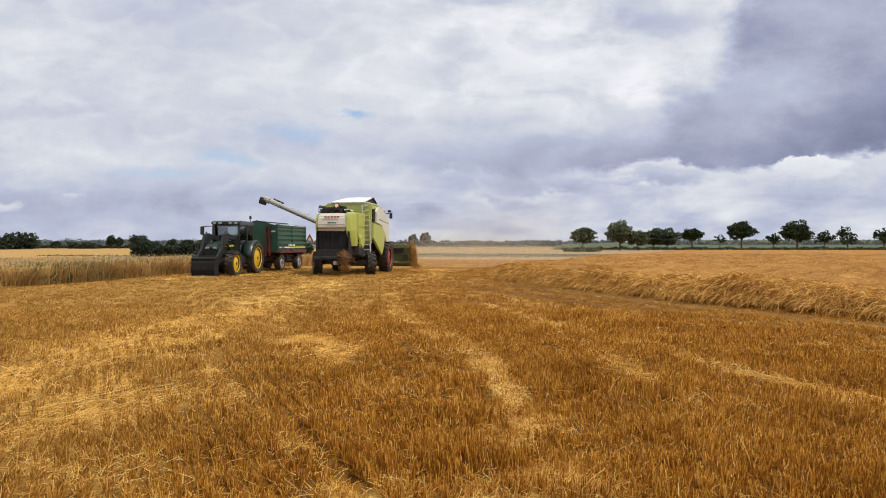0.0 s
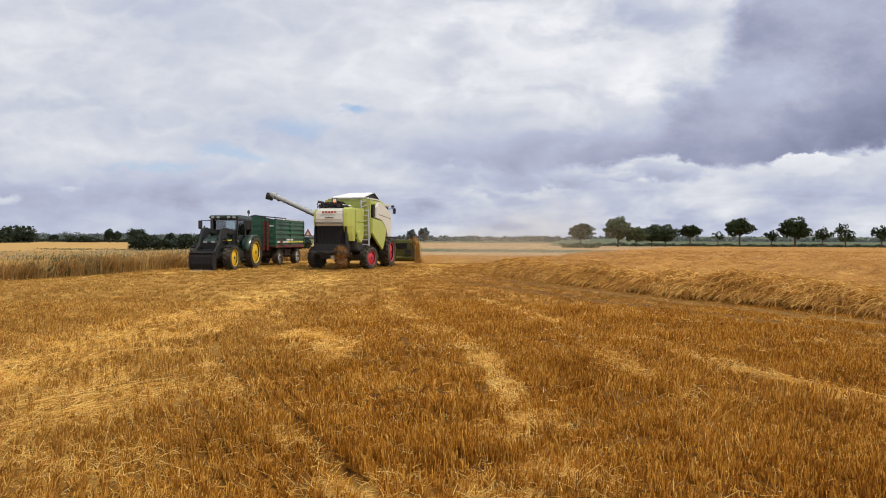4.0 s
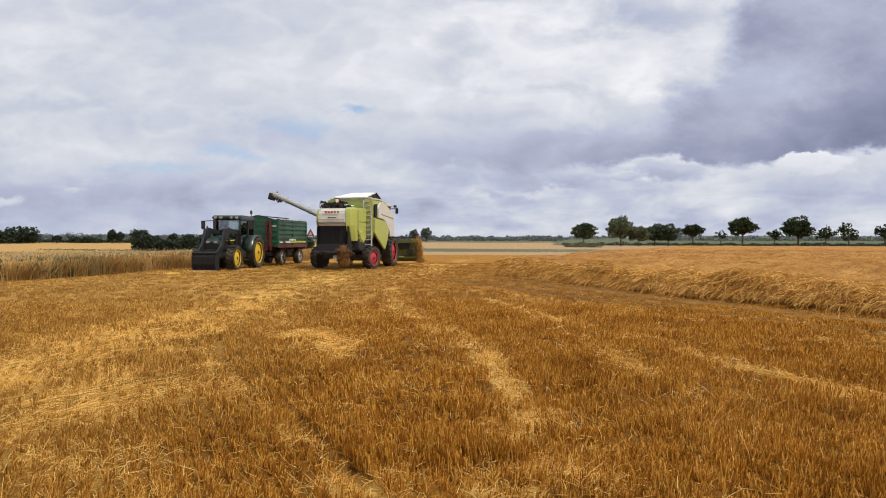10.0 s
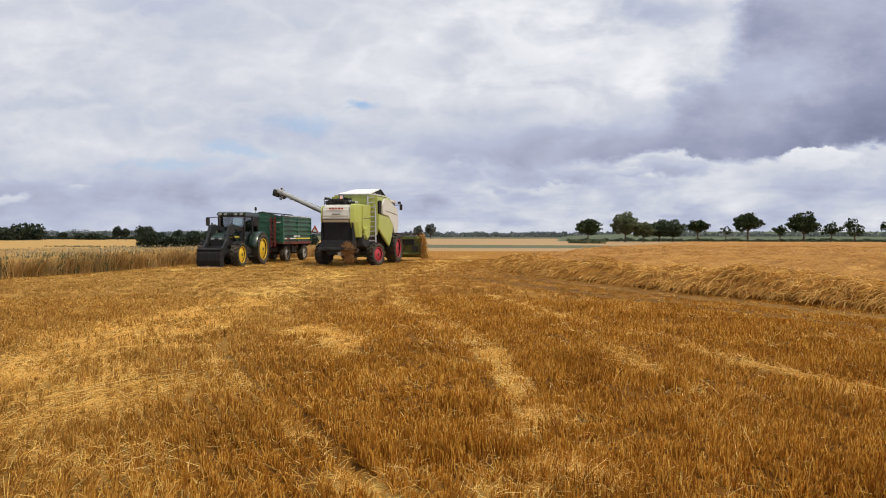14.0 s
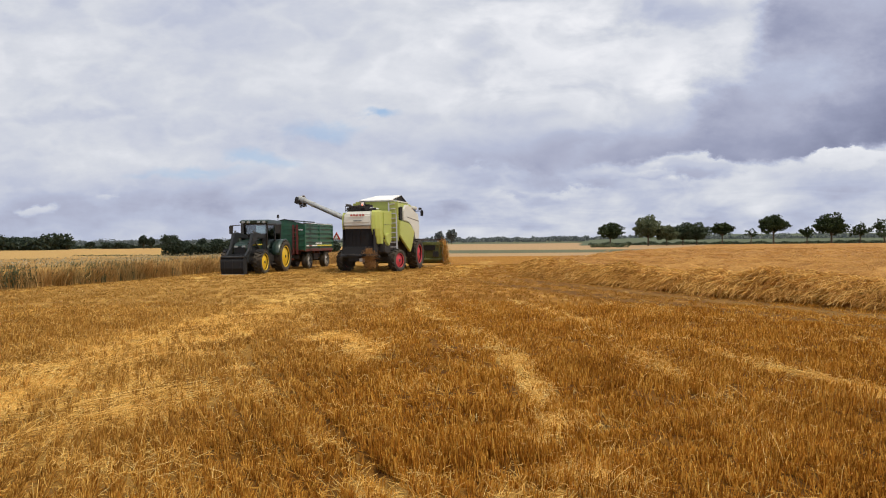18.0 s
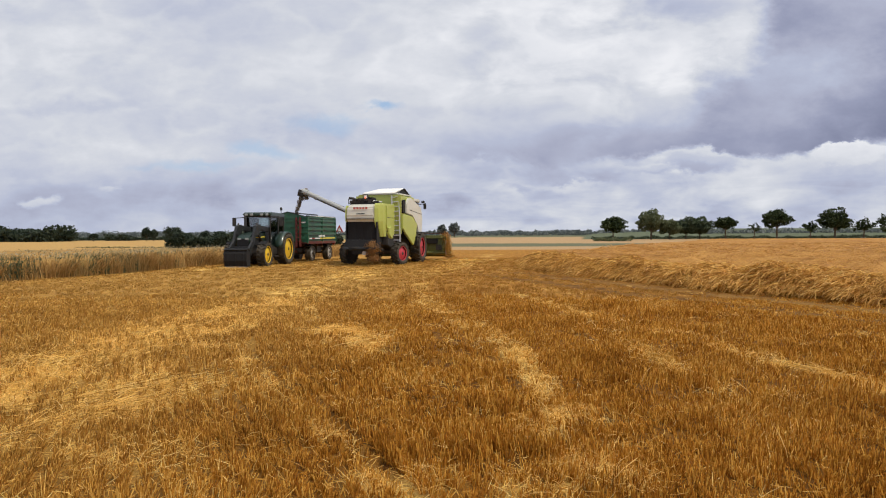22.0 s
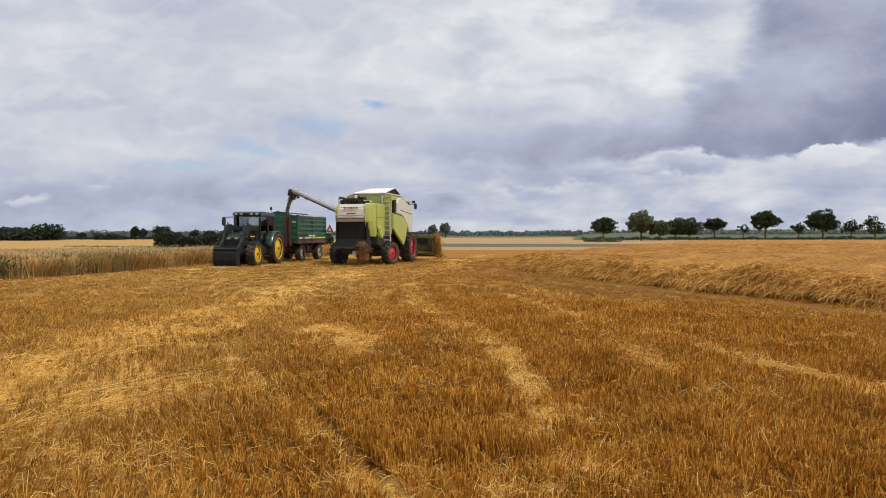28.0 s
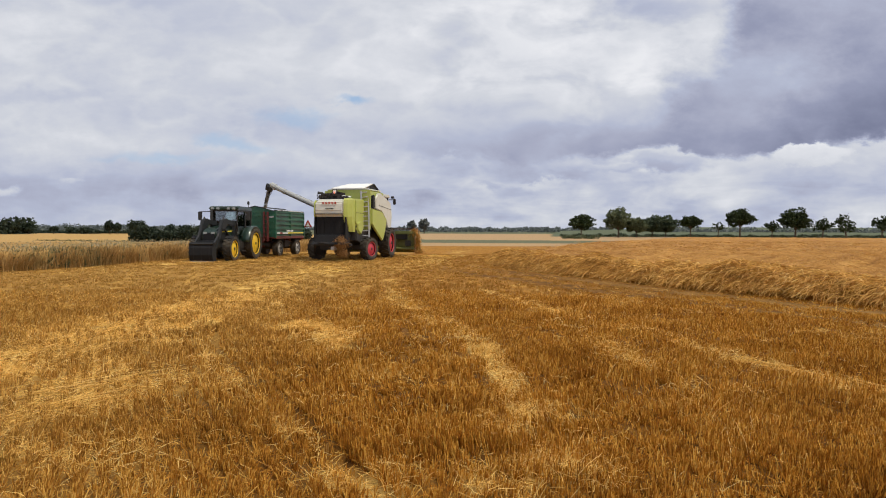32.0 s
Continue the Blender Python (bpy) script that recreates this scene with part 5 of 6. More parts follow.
    part("front_cover", slab([(-1.58, 4.07), (-1.56, 4.12), (-0.62, 3.92), (-0.55, 3.84)], -0.82, 1.0, 0.01), M_WHITE, c)
    for cover in [o for o in c.children if o.name.startswith(("rear_cover", "front_cover"))]:
        for q in cover.data.vertices:
            if q.co.z > 4.0:
                q.co.z += 0.09
                if q.co.x < 0:
                    q.co.x += 0.42
    for s in (-1, 1):
        # black sheets stand in for the unlit inside of the raised cover
        part("cover_gable", slab([(-2.95, 3.87), (-1.60, 4.17 if s > 0 else 3.98), (-0.62, 3.87)], (0.09 + 0.915 * s), (0.09 + 0.935 * s), 0.0), M_BLACK, c, "black sheet filling the open gable of the cover")
        part("gable_strut", bar((0.09 + 0.96 * s, -0.66, 3.86), (0.09 + 0.96 * s, -1.60, 4.18 if s > 0 else 4.0), 0.05, 0.05), M_DARK, c)
    # ladder on the right rear corner
    lad = part("ladder", bar((1.36, -3.42, 0.95), (1.27, -3.28, 3.86), 0.07, 0.06), M_STEEL, c, "grey steel access ladder")
    part("ladder_rail", bar((1.00, -3.62, 0.95), (0.92, -3.48, 3.70), 0.07, 0.06), M_STEEL, lad)
    for i in range(11):
        f = i / 10
        part("rung", bar((1.36 - 0.09 * f, -3.42 + 0.14 * f, 1.05 + 2.6 * f), (1.00 - 0.08 * f, -3.62 + 0.14 * f, 1.05 + 2.55 * f), 0.06, 0.045), M_STEEL, lad)
    # straw outlet
    part("outlet_frame", slab([(-5.25, 1.15), (-5.25, 2.29), (-5.05, 2.29), (-5.05, 1.15)], -0.88, 0.66, 0.02), M_BLACK, c, "black straw outlet with rubber curtain")
    for i in range(7):
        x = -0.86 + i * 0.212
        b = box(x, x + 0.207, -5.30 - 0.012 * (i % 2), -5.27 - 0.012 * (i % 2), 1.28, 2.27, 0.005)
        part("curtain_strip", b, M_BLACK, c)
    for s in (-1, 1):
        part("outlet_side", slab([(-5.42, 1.10), (-5.36, 2.25), (-4.4, 2.25), (-4.4, 1.2)], (0.80 * s - 0.11), (0.86 * s - 0.11), 0.01), M_BLACK, c)
        part("spreader_disc", lathe([(-0.03, 0.42), (0.03, 0.42), (0.05, 0.10)], 24), M_DARK, c).matrix_basis = pose(0.45 * s, -5.3, 0.95, 0, 90, 0)
    part("chopper_housing", slab([(-5.55, 0.90), (-5.40, 1.34), (-4.70, 1.42), (-4.70, 0.82)], -0.96, 0.74, 0.04), M_BLACK, c, "black straw chopper housing")
    part("deflector", slab([(-5.72, 0.86), (-5.66, 0.92), (-4.7, 1.40), (-4.7, 1.30)], -1.00, 0.78, 0.01), M_BLACK, c, "black spreader deflector")
    part("rear_bumper", box(-0.95, 0.95, -5.15, -4.95, 0.78, 0.92, 0.02), M_DARK, c)
    part("tow_hitch", box(-0.10, 0.10, -5.3, -4.9, 0.55, 0.75, 0.02), M_STEEL, c)
    # axles and wheels
    part("rear_axle", bar((-1.35, -3.75, 0.66), (1.35, -3.75, 0.66), 0.24, 0.24, 0.03), M_DARK, c)
    part("axle_stand", box(-0.3, 0.3, -4.0, -3.5, 0.66, 1.2, 0.03), M_DARK, c)
    part("front_axle", bar((-1.25, 0, 0.88), (1.25, 0, 0.88), 0.4, 0.4, 0.05), M_DARK, c)
    for s in (-1, 1):
        REAR_WHEELS.append(wheel(c, 1.45 * s, -3.75, 0.60, 0.46, 0.37, M_RED_RIM, s, 16))
        FRONT_WHEELS.append(wheel(c, 1.38 * s, 0, 0.86, 0.62, 0.53, M_RED_RIM, s, 20))
        part("wheel_mudflap", box(*sorted((1.1 * s, 1.6 * s)), -1.02, -0.98, 0.95, 1.45, 0.01), M_BLACK, c)
    part("fuel_tank", box(-1.1, 1.1, -2.9, -1.3, 0.85, 1.5, 0.08), M_DARK, c)
    # cab
    cab = part("cab", box(-0.85, 0.85, 0.30, 1.95, 1.75, 1.95, 0.03), M_DARK, c, "dark framed operator cab")
    part("roof", slab([(0.15, 3.55), (0.25, 3.75), (2.05, 3.75), (2.15, 3.55)], -0.92, 0.92, 0.05), M_CREAM, cab)
    for x in (-0.82, 0.82):
        for y in (0.34, 1.90):
            part("pillar", bar((x, y, 1.9), (x, y, 3.56), 0.07, 0.07), M_DARK, cab)
        part("side_window", box(x - 0.01, x + 0.01, 0.40, 1.85, 1.95, 3.54, 0.0), M_GLASS, cab)
        part("mirror_arm", rod((x * 1.05, 1.95, 3.45), (x * 1.56, 1.85, 3.46), 0.022, seg=8), M_DARK, cab)
        part("mirror", box(x * 1.56 - 0.09, x * 1.56 + 0.09, 1.80, 1.88, 3.14, 3.50, 0.03), M_DARK, cab)
        part("work_lamp", box(x * 1.55 - 0.09, x * 1.55 + 0.09, 1.4, 1.55, 3.50, 3.64, 0.02), M_DARK, cab)
        part("handrail", rod((x * 1.62, 0.66, 1.9), (x * 1.62, 0.60, 3.2), 0.02, seg=8), M_STEEL, cab)
    part("windscreen", box(-0.8, 0.8, 1.92, 1.94, 1.95, 3.54, 0.0), M_GLASS, cab)
    part("seat", box(-0.28, 0.28, 0.75, 1.2, 2.2, 2.35, 0.04), M_SEAT, cab)
    part("seat_back", box(-0.27, 0.27, 0.62, 0.76, 2.3, 3.0, 0.05), M_SEAT, cab)
    part("platform", box(0.85, 1.55, 0.35, 1.6, 1.68, 1.75, 0.01), M_DARK, c)
    # unloading auger: its own part, hinged at the tank
    root = Vector((-1.30, -1.0, 2.40))
    tip = Vector((-5.42, -1.02, 4.20))
    aug = part("unloading_auger", rod((0, 0, 0), tip - root, 0.155, 0.145, 20), M_PALE_TUBE, c, "pale grey unloading auger tube", smooth=False)
    aug.matrix_basis = Matrix.Translation(root)
    AUGER.append((aug, root))
    d = (tip - root).normalized()
    for f in (0.02, 0.45, 0.80):
        q = (tip - root) * f
        part("clamp_ring", rod(q - d * 0.04, q + d * 0.04, 0.168, seg=20), M_PALE_TUBE, aug)
    q = tip - root
    part("spout_collar", rod(q - d * 0.28, q + d * 0.02, 0.19, seg=20), M_PALE_TUBE, aug)
    sp = slab([(-0.15, 0.04), (0.15, 0.04), (0.17, -0.14), (0.11, -0.36), (-0.11, -0.36), (-0.17, -0.14)], -0.26, 0.12, 0.02)
    sp.transform(Matrix.Translation(q + d * 0.02) @ Matrix.Rotation(radians(18), 4, "Y"))
    part("rubber_spout", sp, M_DARK, aug, "black rubber spout")
    part("spout_cap", rod(q - d * 0.02, q + d * 0.16, 0.19, 0.10, 18), M_PALE_TUBE, aug)
    side = Vector((0, -0.14, -0.09))
    for f0, f1 in ((0.03, 0.40), (0.41, 0.78)):
        part("hydraulic_hose", rod((tip - root) * f0 + side, (tip - root) * f1 + side, 0.028, seg=8), M_DARK, aug)
    part("auger_brace", bar((tip - root) * 0.30 + Vector((0, 0, 0.15)), (tip - root) * 0.62 + Vector((0, 0, 0.15)), 0.05, 0.03), M_DARK, aug)
    part("auger_lamp", box(-1.72, -1.60, -0.06, 0.06, 0.78, 0.90, 0.02), M_DARK, aug)
    part("auger_elbow", rod((-0.95, -1.0, 1.9), (-1.30, -1.0, 2.42), 0.23, 0.2, 18), M_LIME, c)
    # header across the front
    hd = part("header", slab([(2.3, 0.32), (2.25, 0.75), (2.32, 1.42), (2.42, 1.42), (2.46, 0.72), (2.9, 0.42), (3.6, 0.28), (3.6, 0.22), (2.5, 0.22)], -2.46, 2.46, 0.015), M_OLIVE, c, "olive green cutting header")
    part("header_beam", bar((-2.48, 2.34, 1.46), (2.48, 2.34, 1.46), 0.14, 0.14, 0.02), M_OLIVE, hd)
    for x in (-2.1, -1.3, 1.35, 1.85, 2.25):
        part("header_rib", slab([(2.20, 0.40), (2.16, 1.38), (2.30, 1.42), (2.30, 0.36)], x - 0.035, x + 0.035, 0.006), M_OLIVE, hd)
    part("top_flange", box(1.0, 2.46, 2.06, 2.20, 1.36, 1.40, 0.01), M_OLIVE, hd)
    part("lower_tube", rod((1.0, 2.16, 0.46), (2.46, 2.16, 0.46), 0.07, seg=12), M_OLIVE, hd)
    part("gearbox", box(1.9, 2.25, 2.02, 2.18, 0.62, 0.96, 0.03), M_DARK, hd)
    part("back_ledge", box(1.15, 2.0, 2.12, 2.30, 1.02, 1.34, 0.02), M_DARK, hd)
    part("intake_auger", rod((-2.33, 2.85, 0.62), (2.33, 2.85, 0.62), 0.24, seg=18), M_STEEL, hd)
    part("reel_shaft", rod((-2.33, 3.35, 1.25), (2.33, 3.35, 1.25), 0.06, seg=12), M_OXIDE, hd)
    for i in range(6):
        a = i * math.pi / 3
        y, z = 3.35 + 0.48 * math.cos(a), 1.25 + 0.48 * math.sin(a)
        part("reel_bat", bar((-2.33, y, z), (2.33, y, z), 0.05, 0.05), M_OXIDE, hd)
        for x in (-2.3, 0.0, 2.3):
            part("reel_spoke", bar((x, 3.35, 1.25), (x, y, z), 0.04, 0.03), M_OXIDE, hd)
    for s in (-1, 1):
        part("end_plate", slab([(2.15, 0.25), (2.15, 1.40), (2.9, 1.35), (3.5, 0.5), (3.6, 0.2), (2.4, 0.18)], 2.46 * s, 2.53 * s, 0.012), M_OLIVE, hd)
        part("end_board", box(*sorted((2.50 * s, 2.57 * s)), 2.10, 2.16, 0.30, 1.22, 0.008), M_WHITE, hd, "white marker board")
        part("reel_arm", bar((2.40 * s, 2.3, 1.5), (2.40 * s, 3.4, 1.28), 0.08, 0.10), M_OXIDE, hd)
        part("crop_divider", slab([(3.5, 0.15), (3.5, 0.36), (4.0, 0.12)], 2.46 * s, 2.58 * s, 0.01), M_OLIVE, hd)
    part("feeder_house", slab([(0.7, 1.0), (0.7, 1.75), (2.35, 1.15), (2.35, 0.40)], -0.62, 0.62, 0.03), M_LIME, c)
    # straw caught on the machine
    rng = np.random.default_rng(61)
    for cx, cy, cz, sx, sz, n, nm in ((0.52, -5.52, 1.0, 0.22, 0.24, 800, "hanging_straw"), (0.60, -5.50, 0.50, 0.24, 0.16, 300, "hanging_straw"), (2.66, 2.12, 0.86, 0.13, 0.50, 700, "straw_tuft"), (2.72, 2.05, 0.30, 0.30, 0.14, 300, "straw_tuft"), (2.40, 2.4, 1.42, 0.24, 0.24, 500, "straw_tuft")):
        p = rng.normal(0, 1, (n, 3)) * np.array([sx, 0.14, sz]) * 0.55 + np.array([cx, cy, cz])
        p[:, 2] = np.maximum(p[:, 2], 0.08)
        lean = rng.normal(0, 0.10, (n, 2))
        ob = stalks(nm, p, -rng.uniform(0.05, 0.30, n) * (p[:, 2] > 0.4), lean, 0.0075, M_LODGED if nm == "straw_tuft" else M_CHAFF, segs=2, rng=rng)
        ob.parent = c
        ob["label"] = "dusty straw caught on the machine"
    return c


HARVESTER = build_combine()

# ---- tractor ----
def build_tractor():
    t = thing("tractor", "dark green tractor with yellow wheels and a charcoal front loader", "tractor", pose(-11.02, 36.62, 0, 0, 0, 174))
    part("chassis", box(-0.32, 0.32, -0.5, 2.9, 0.62, 1.05, 0.05), M_DARK, t)
    hood = slab([(1.35, 1.05), (1.35, 1.80), (1.6, 1.80), (2.6, 1.70), (3.15, 1.58), (3.28, 1.38), (3.25, 1.0)], -0.42, 0.42, 0.07)
    for v in hood.verts:
        v.co.x *= 1.0 - 0.10 * max(0, v.co.y - 1.6) / 1.6
    part("bonnet", hood, M_TRACTOR, t, "glossy dark green bonnet")
    part("grille", box(-0.30, 0.30, 3.22, 3.30, 0.98, 1.42, 0.02), M_BLACK, t)
    for s in (-1, 1):
        part("headlight", box(*sorted((0.10 * s, 0.30 * s)), 3.27, 3.31, 1.36, 1.47, 0.02), M_LAMP, t)
        part("side_grille", box(*sorted((0.40 * s, 0.43 * s)), 2.0, 3.0, 1.08, 1.40, 0.01), M_BLACK, t)
        part("yellow_stripe", slab([(1.1, 1.50), (1.1, 1.56), (2.9, 1.50), (2.9, 1.46)], 0.405 * s, 0.432 * s, 0.0), M_YELLOW, t)
    part("front_weight", box(-0.30, 0.30, 3.1, 3.5, 0.62, 0.98, 0.04), M_DARK, t)
    # cab
    cab = part("cab", box(-0.72, 0.72, -0.75, 0.95, 1.0, 1.34, 0.05), M_TRACTOR, t, "glazed cab with a dark green roof")
    part("roof", slab([(-0.90, 2.60), (-0.80, 2.80), (0.95, 2.83), (1.12, 2.74), (1.10, 2.62)], -0.80, 0.80, 0.05), M_TRACTOR, cab)
    part("roof_lining", box(-0.76, 0.76, -0.8, 1.02, 2.56, 2.62, 0.02), M_DARK, cab)
    for s in (-1, 1):
        part("front_pillar", bar((0.66 * s, 0.98, 1.2), (0.72 * s, 1.0, 2.62), 0.06, 0.06), M_DARK, cab)
        part("door_pillar", bar((0.74 * s, 0.05, 1.25), (0.76 * s, 0.02, 2.62), 0.07, 0.06), M_DARK, cab)
        part("rear_pillar", bar((0.72 * s, -0.72, 1.3), (0.74 * s, -0.8, 2.62), 0.08, 0.07), M_DARK, cab)
        part("door_glass", slab([(0.10, 1.1), (0.06, 2.58), (0.96, 2.58), (0.94, 1.1)], 0.715 * s, 0.727 * s, 0.0), M_GLASS, cab)
        part("side_glass", slab([(-0.68, 1.5), (-0.74, 2.58), (-0.02, 2.58), (0.0, 1.35)], 0.735 * s, 0.747 * s, 0.0), M_GLASS, cab)
        for x in (0.28, 0.58):
            part("work_lamp", box(*sorted(((x - 0.08) * s, (x + 0.08) * s)), 1.08, 1.17, 2.64, 2.76, 0.02), M_LAMP, cab)
        part("mirror_arm", rod((0.74 * s, 1.0, 2.55), (1.30 * s, 1.02, 2.52), 0.02, seg=8), M_DARK, cab)
        part("mirror", box(*sorted((1.20 * s, 1.42 * s)), 0.96, 1.03, 2.08, 2.54, 0.03), M_DARK, cab)
    part("windscreen", box(-0.66, 0.66, 0.985, 0.997, 1.42, 2.58, 0.0), M_GLASS, cab)
    part("rear_window", box(-0.68, 0.68, -0.80, -0.788, 1.5, 2.58, 0.0), M_GLASS, cab)
    part("seat", box(-0.26, 0.26, -0.45, 0.05, 1.42, 1.55, 0.04), M_SEAT, cab)
    part("seat_back", box(-0.25, 0.25, -0.55, -0.42, 1.5, 2.15, 0.05), M_SEAT, cab)
    part("dashboard", box(-0.30, 0.30, 0.55, 0.95, 1.3, 1.62, 0.05), M_DARK, cab)
    part("steering_column", rod((0, 0.62, 1.5), (0, 0.42, 1.80), 0.03, seg=8), M_DARK, cab)
    part("steering_wheel", lathe([(-0.015, 0.19), (0.0, 0.21), (0.015, 0.19), (0.0, 0.17), (-0.015, 0.19)], 20), M_DARK, cab).matrix_basis = pose(0, 0.40, 1.84, 0, 65, 90)
    part("beacon_stem", rod((-0.70, -0.55, 2.78), (-0.70, -0.55, 2.98), 0.018, seg=8), M_DARK, cab)
    part("beacon", lathe([(-0.09, 0.05), (-0.08, 0.07), (0.06, 0.06), (0.10, 0.02)], 14), M_DARK, cab, "dark unlit beacon").matrix_basis = pose(-0.70, -0.55, 3.05, 0, -90, 0)
    cab.matrix_basis = pose(0.04, 0.40, 0)
    ex = part("exhaust_stack", rod((0.62, 1.58, 1.3), (0.66, 1.54, 2.55), 0.085, 0.075, 14), M_DARK, t, "black exhaust stack")
    part("exhaust_tip", rod((0.66, 1.54, 2.53), (0.66, 1.42, 2.72), 0.05, 0.05, 12), M_DARK, ex)
    part("air_filter_stack", rod((0.60, 1.74, 1.5), (0.60, 1.74, 2.0), 0.07, seg=12), M_DARK, t)
    # mudguards
    for s in (-1, 1):
        b = bmesh.new()
        n = 12
        rows = []
        for i in range(n + 1):
            a = radians(-12 + i * 150 / n)
            r0, r1 = 0.95, 0.92
            y, z = r0 * math.cos(a + radians(20)), 0.85 + r0 * math.sin(a + radians(20))
            y2, z2 = r1 * math.cos(a + radians(20)), 0.85 + r1 * math.sin(a + radians(20))
            rows.append([b.verts.new(p) for p in ((0.66 * s, y, z), (1.12 * s, y, z), (1.14 * s, y2, z2 - 0.05), (0.66 * s, y2, z2))])
        for q, w in zip(rows, rows[1:]):
            for i in range(4):
                b.faces.new((q[i], q[(i + 1) % 4], w[(i + 1) % 4], w[i]))
        b.faces.new(rows[0])
        b.faces.new(rows[-1][::-1])
        part("mudguard", b, M_TRACTOR, t, smooth=True)
        wheel(t, 0.93 * s, 0, 0.85, 0.52, 0.57, M_YELLOW_RIM, s, 20)
        wheel(t, 0.88 * s, 2.65, 0.62, 0.44, 0.42, M_YELLOW_RIM, s, 18)
        part("front_mudguard", slab([(2.1, 1.0), (2.35, 1.26), (2.75, 1.29), (3.0, 1.16), (2.98, 1.13), (2.74, 1.25), (2.37, 1.22), (2.14, 0.98)], 0.68 * s, 1.08 * s, 0.0), M_BLACK, t)
        part("cab_step", box(*sorted((0.62 * s, 0.95 * s)), 0.95, 1.45, 0.45, 0.52, 0.01), M_DARK, t)
        part("side_tank", box(*sorted((0.40 * s, 0.80 * s)), 0.75, 1.75, 0.52, 1.02, 0.08), M_DARK, t)
    part("rear_axle", bar((-0.95, 0, 0.85), (0.95, 0, 0.85), 0.34, 0.34, 0.05), M_DARK, t)
    part("front_axle", bar((-0.85, 2.65, 0.62), (0.85, 2.65, 0.62), 0.22, 0.22, 0.03), M_DARK, t)
    # front loader with its bucket on the ground
    ld = part("front_loader", bar((-0.52, 3.42, 0.98), (0.52, 3.42, 0.98), 0.16, 0.16, 0.02), M_LOADER, t, "charcoal front loader")
    for s in (-1, 1):
        x = 0.50 * s
        part("loader_post", bar((x, 1.55, 0.70), (x, 1.35, 1.92), 0.16, 0.26, 0.02), M_LOADER, ld)
        part("upper_arm", bar((x, 1.32, 1.90), (x, 2.75, 2.02), 0.14, 0.26, 0.03), M_LOADER, ld)
        part("knee_plate", slab([(2.45, 2.16), (2.95, 2.10), (3.15, 1.62), (2.95, 1.50), (2.45, 1.78)], x - 0.09, x + 0.09, 0.02), M_LOADER, ld)
        part("lower_arm", bar((x, 2.90, 1.92), (x, 3.62, 0.62), 0.14, 0.24, 0.03), M_LOADER, ld)
        part("lift_cylinder", rod((x, 1.50, 0.95), (x, 2.75, 1.72), 0.05, seg=12), M_DARK, ld)
        part("tilt_cylinder", rod((x, 2.70, 2.22), (x, 3.55, 1.02), 0.04, seg=12), M_DARK, ld)
        part("tilt_link", bar((x, 3.40, 1.22), (x, 3.80, 0.88), 0.10, 0.12, 0.01), M_LOADER, ld)
    bk = part("bucket", slab([(3.62, 0.06), (3.62, 0.86), (3.72, 0.95), (3.92, 0.93), (4.05, 0.70), (4.08, 0.35), (4.0, 0.06), (3.94, 0.06), (4.0, 0.35), (3.97, 0.66), (3.88, 0.85), (3.76, 0.86), (3.70, 0.80), (3.70, 0.06)], -0.50, 0.62, 0.008), M_BLACK, t, "worn dark steel loader bucket")
    for s in (-1, 1):
        part("bucket_side", slab([(3.62, 0.05), (3.62, 0.88), (3.72, 0.96), (3.92, 0.95), (4.06, 0.70), (4.09, 0.35), (4.01, 0.05)], 0.06 + 0.56 * s, 0.06 + 0.59 * s, 0.0), M_BLACK, bk)
    part("bucket_rim", bar((-0.52, 3.84, 0.965), (0.64, 3.84, 0.965), 0.10, 0.03, 0.01), M_DARK, bk, "worn dark steel rim")
    for x in (-0.34, 0.06, 0.46):
        part("bucket_rib", slab([(4.02, 0.08), (4.10, 0.36), (4.07, 0.70), (3.95, 0.92), (3.92, 0.90), (4.03, 0.68), (4.06, 0.36), (3.98, 0.08)], x - 0.025, x + 0.025, 0.0), M_BLACK, bk)
    part("bucket_tube", rod((-0.54, 3.98, 0.90), (0.66, 3.98, 0.90), 0.05, seg=12), M_LOADER, bk)
    part("cutting_edge", box(-0.52, 0.64, 3.93, 4.02, 0.02, 0.06, 0.005), M_STEEL, bk)
    part("drawbar_hitch", box(-0.12, 0.12, -1.1, -0.4, 0.50, 0.64, 0.02), M_DARK, t)
    return t


build_tractor()


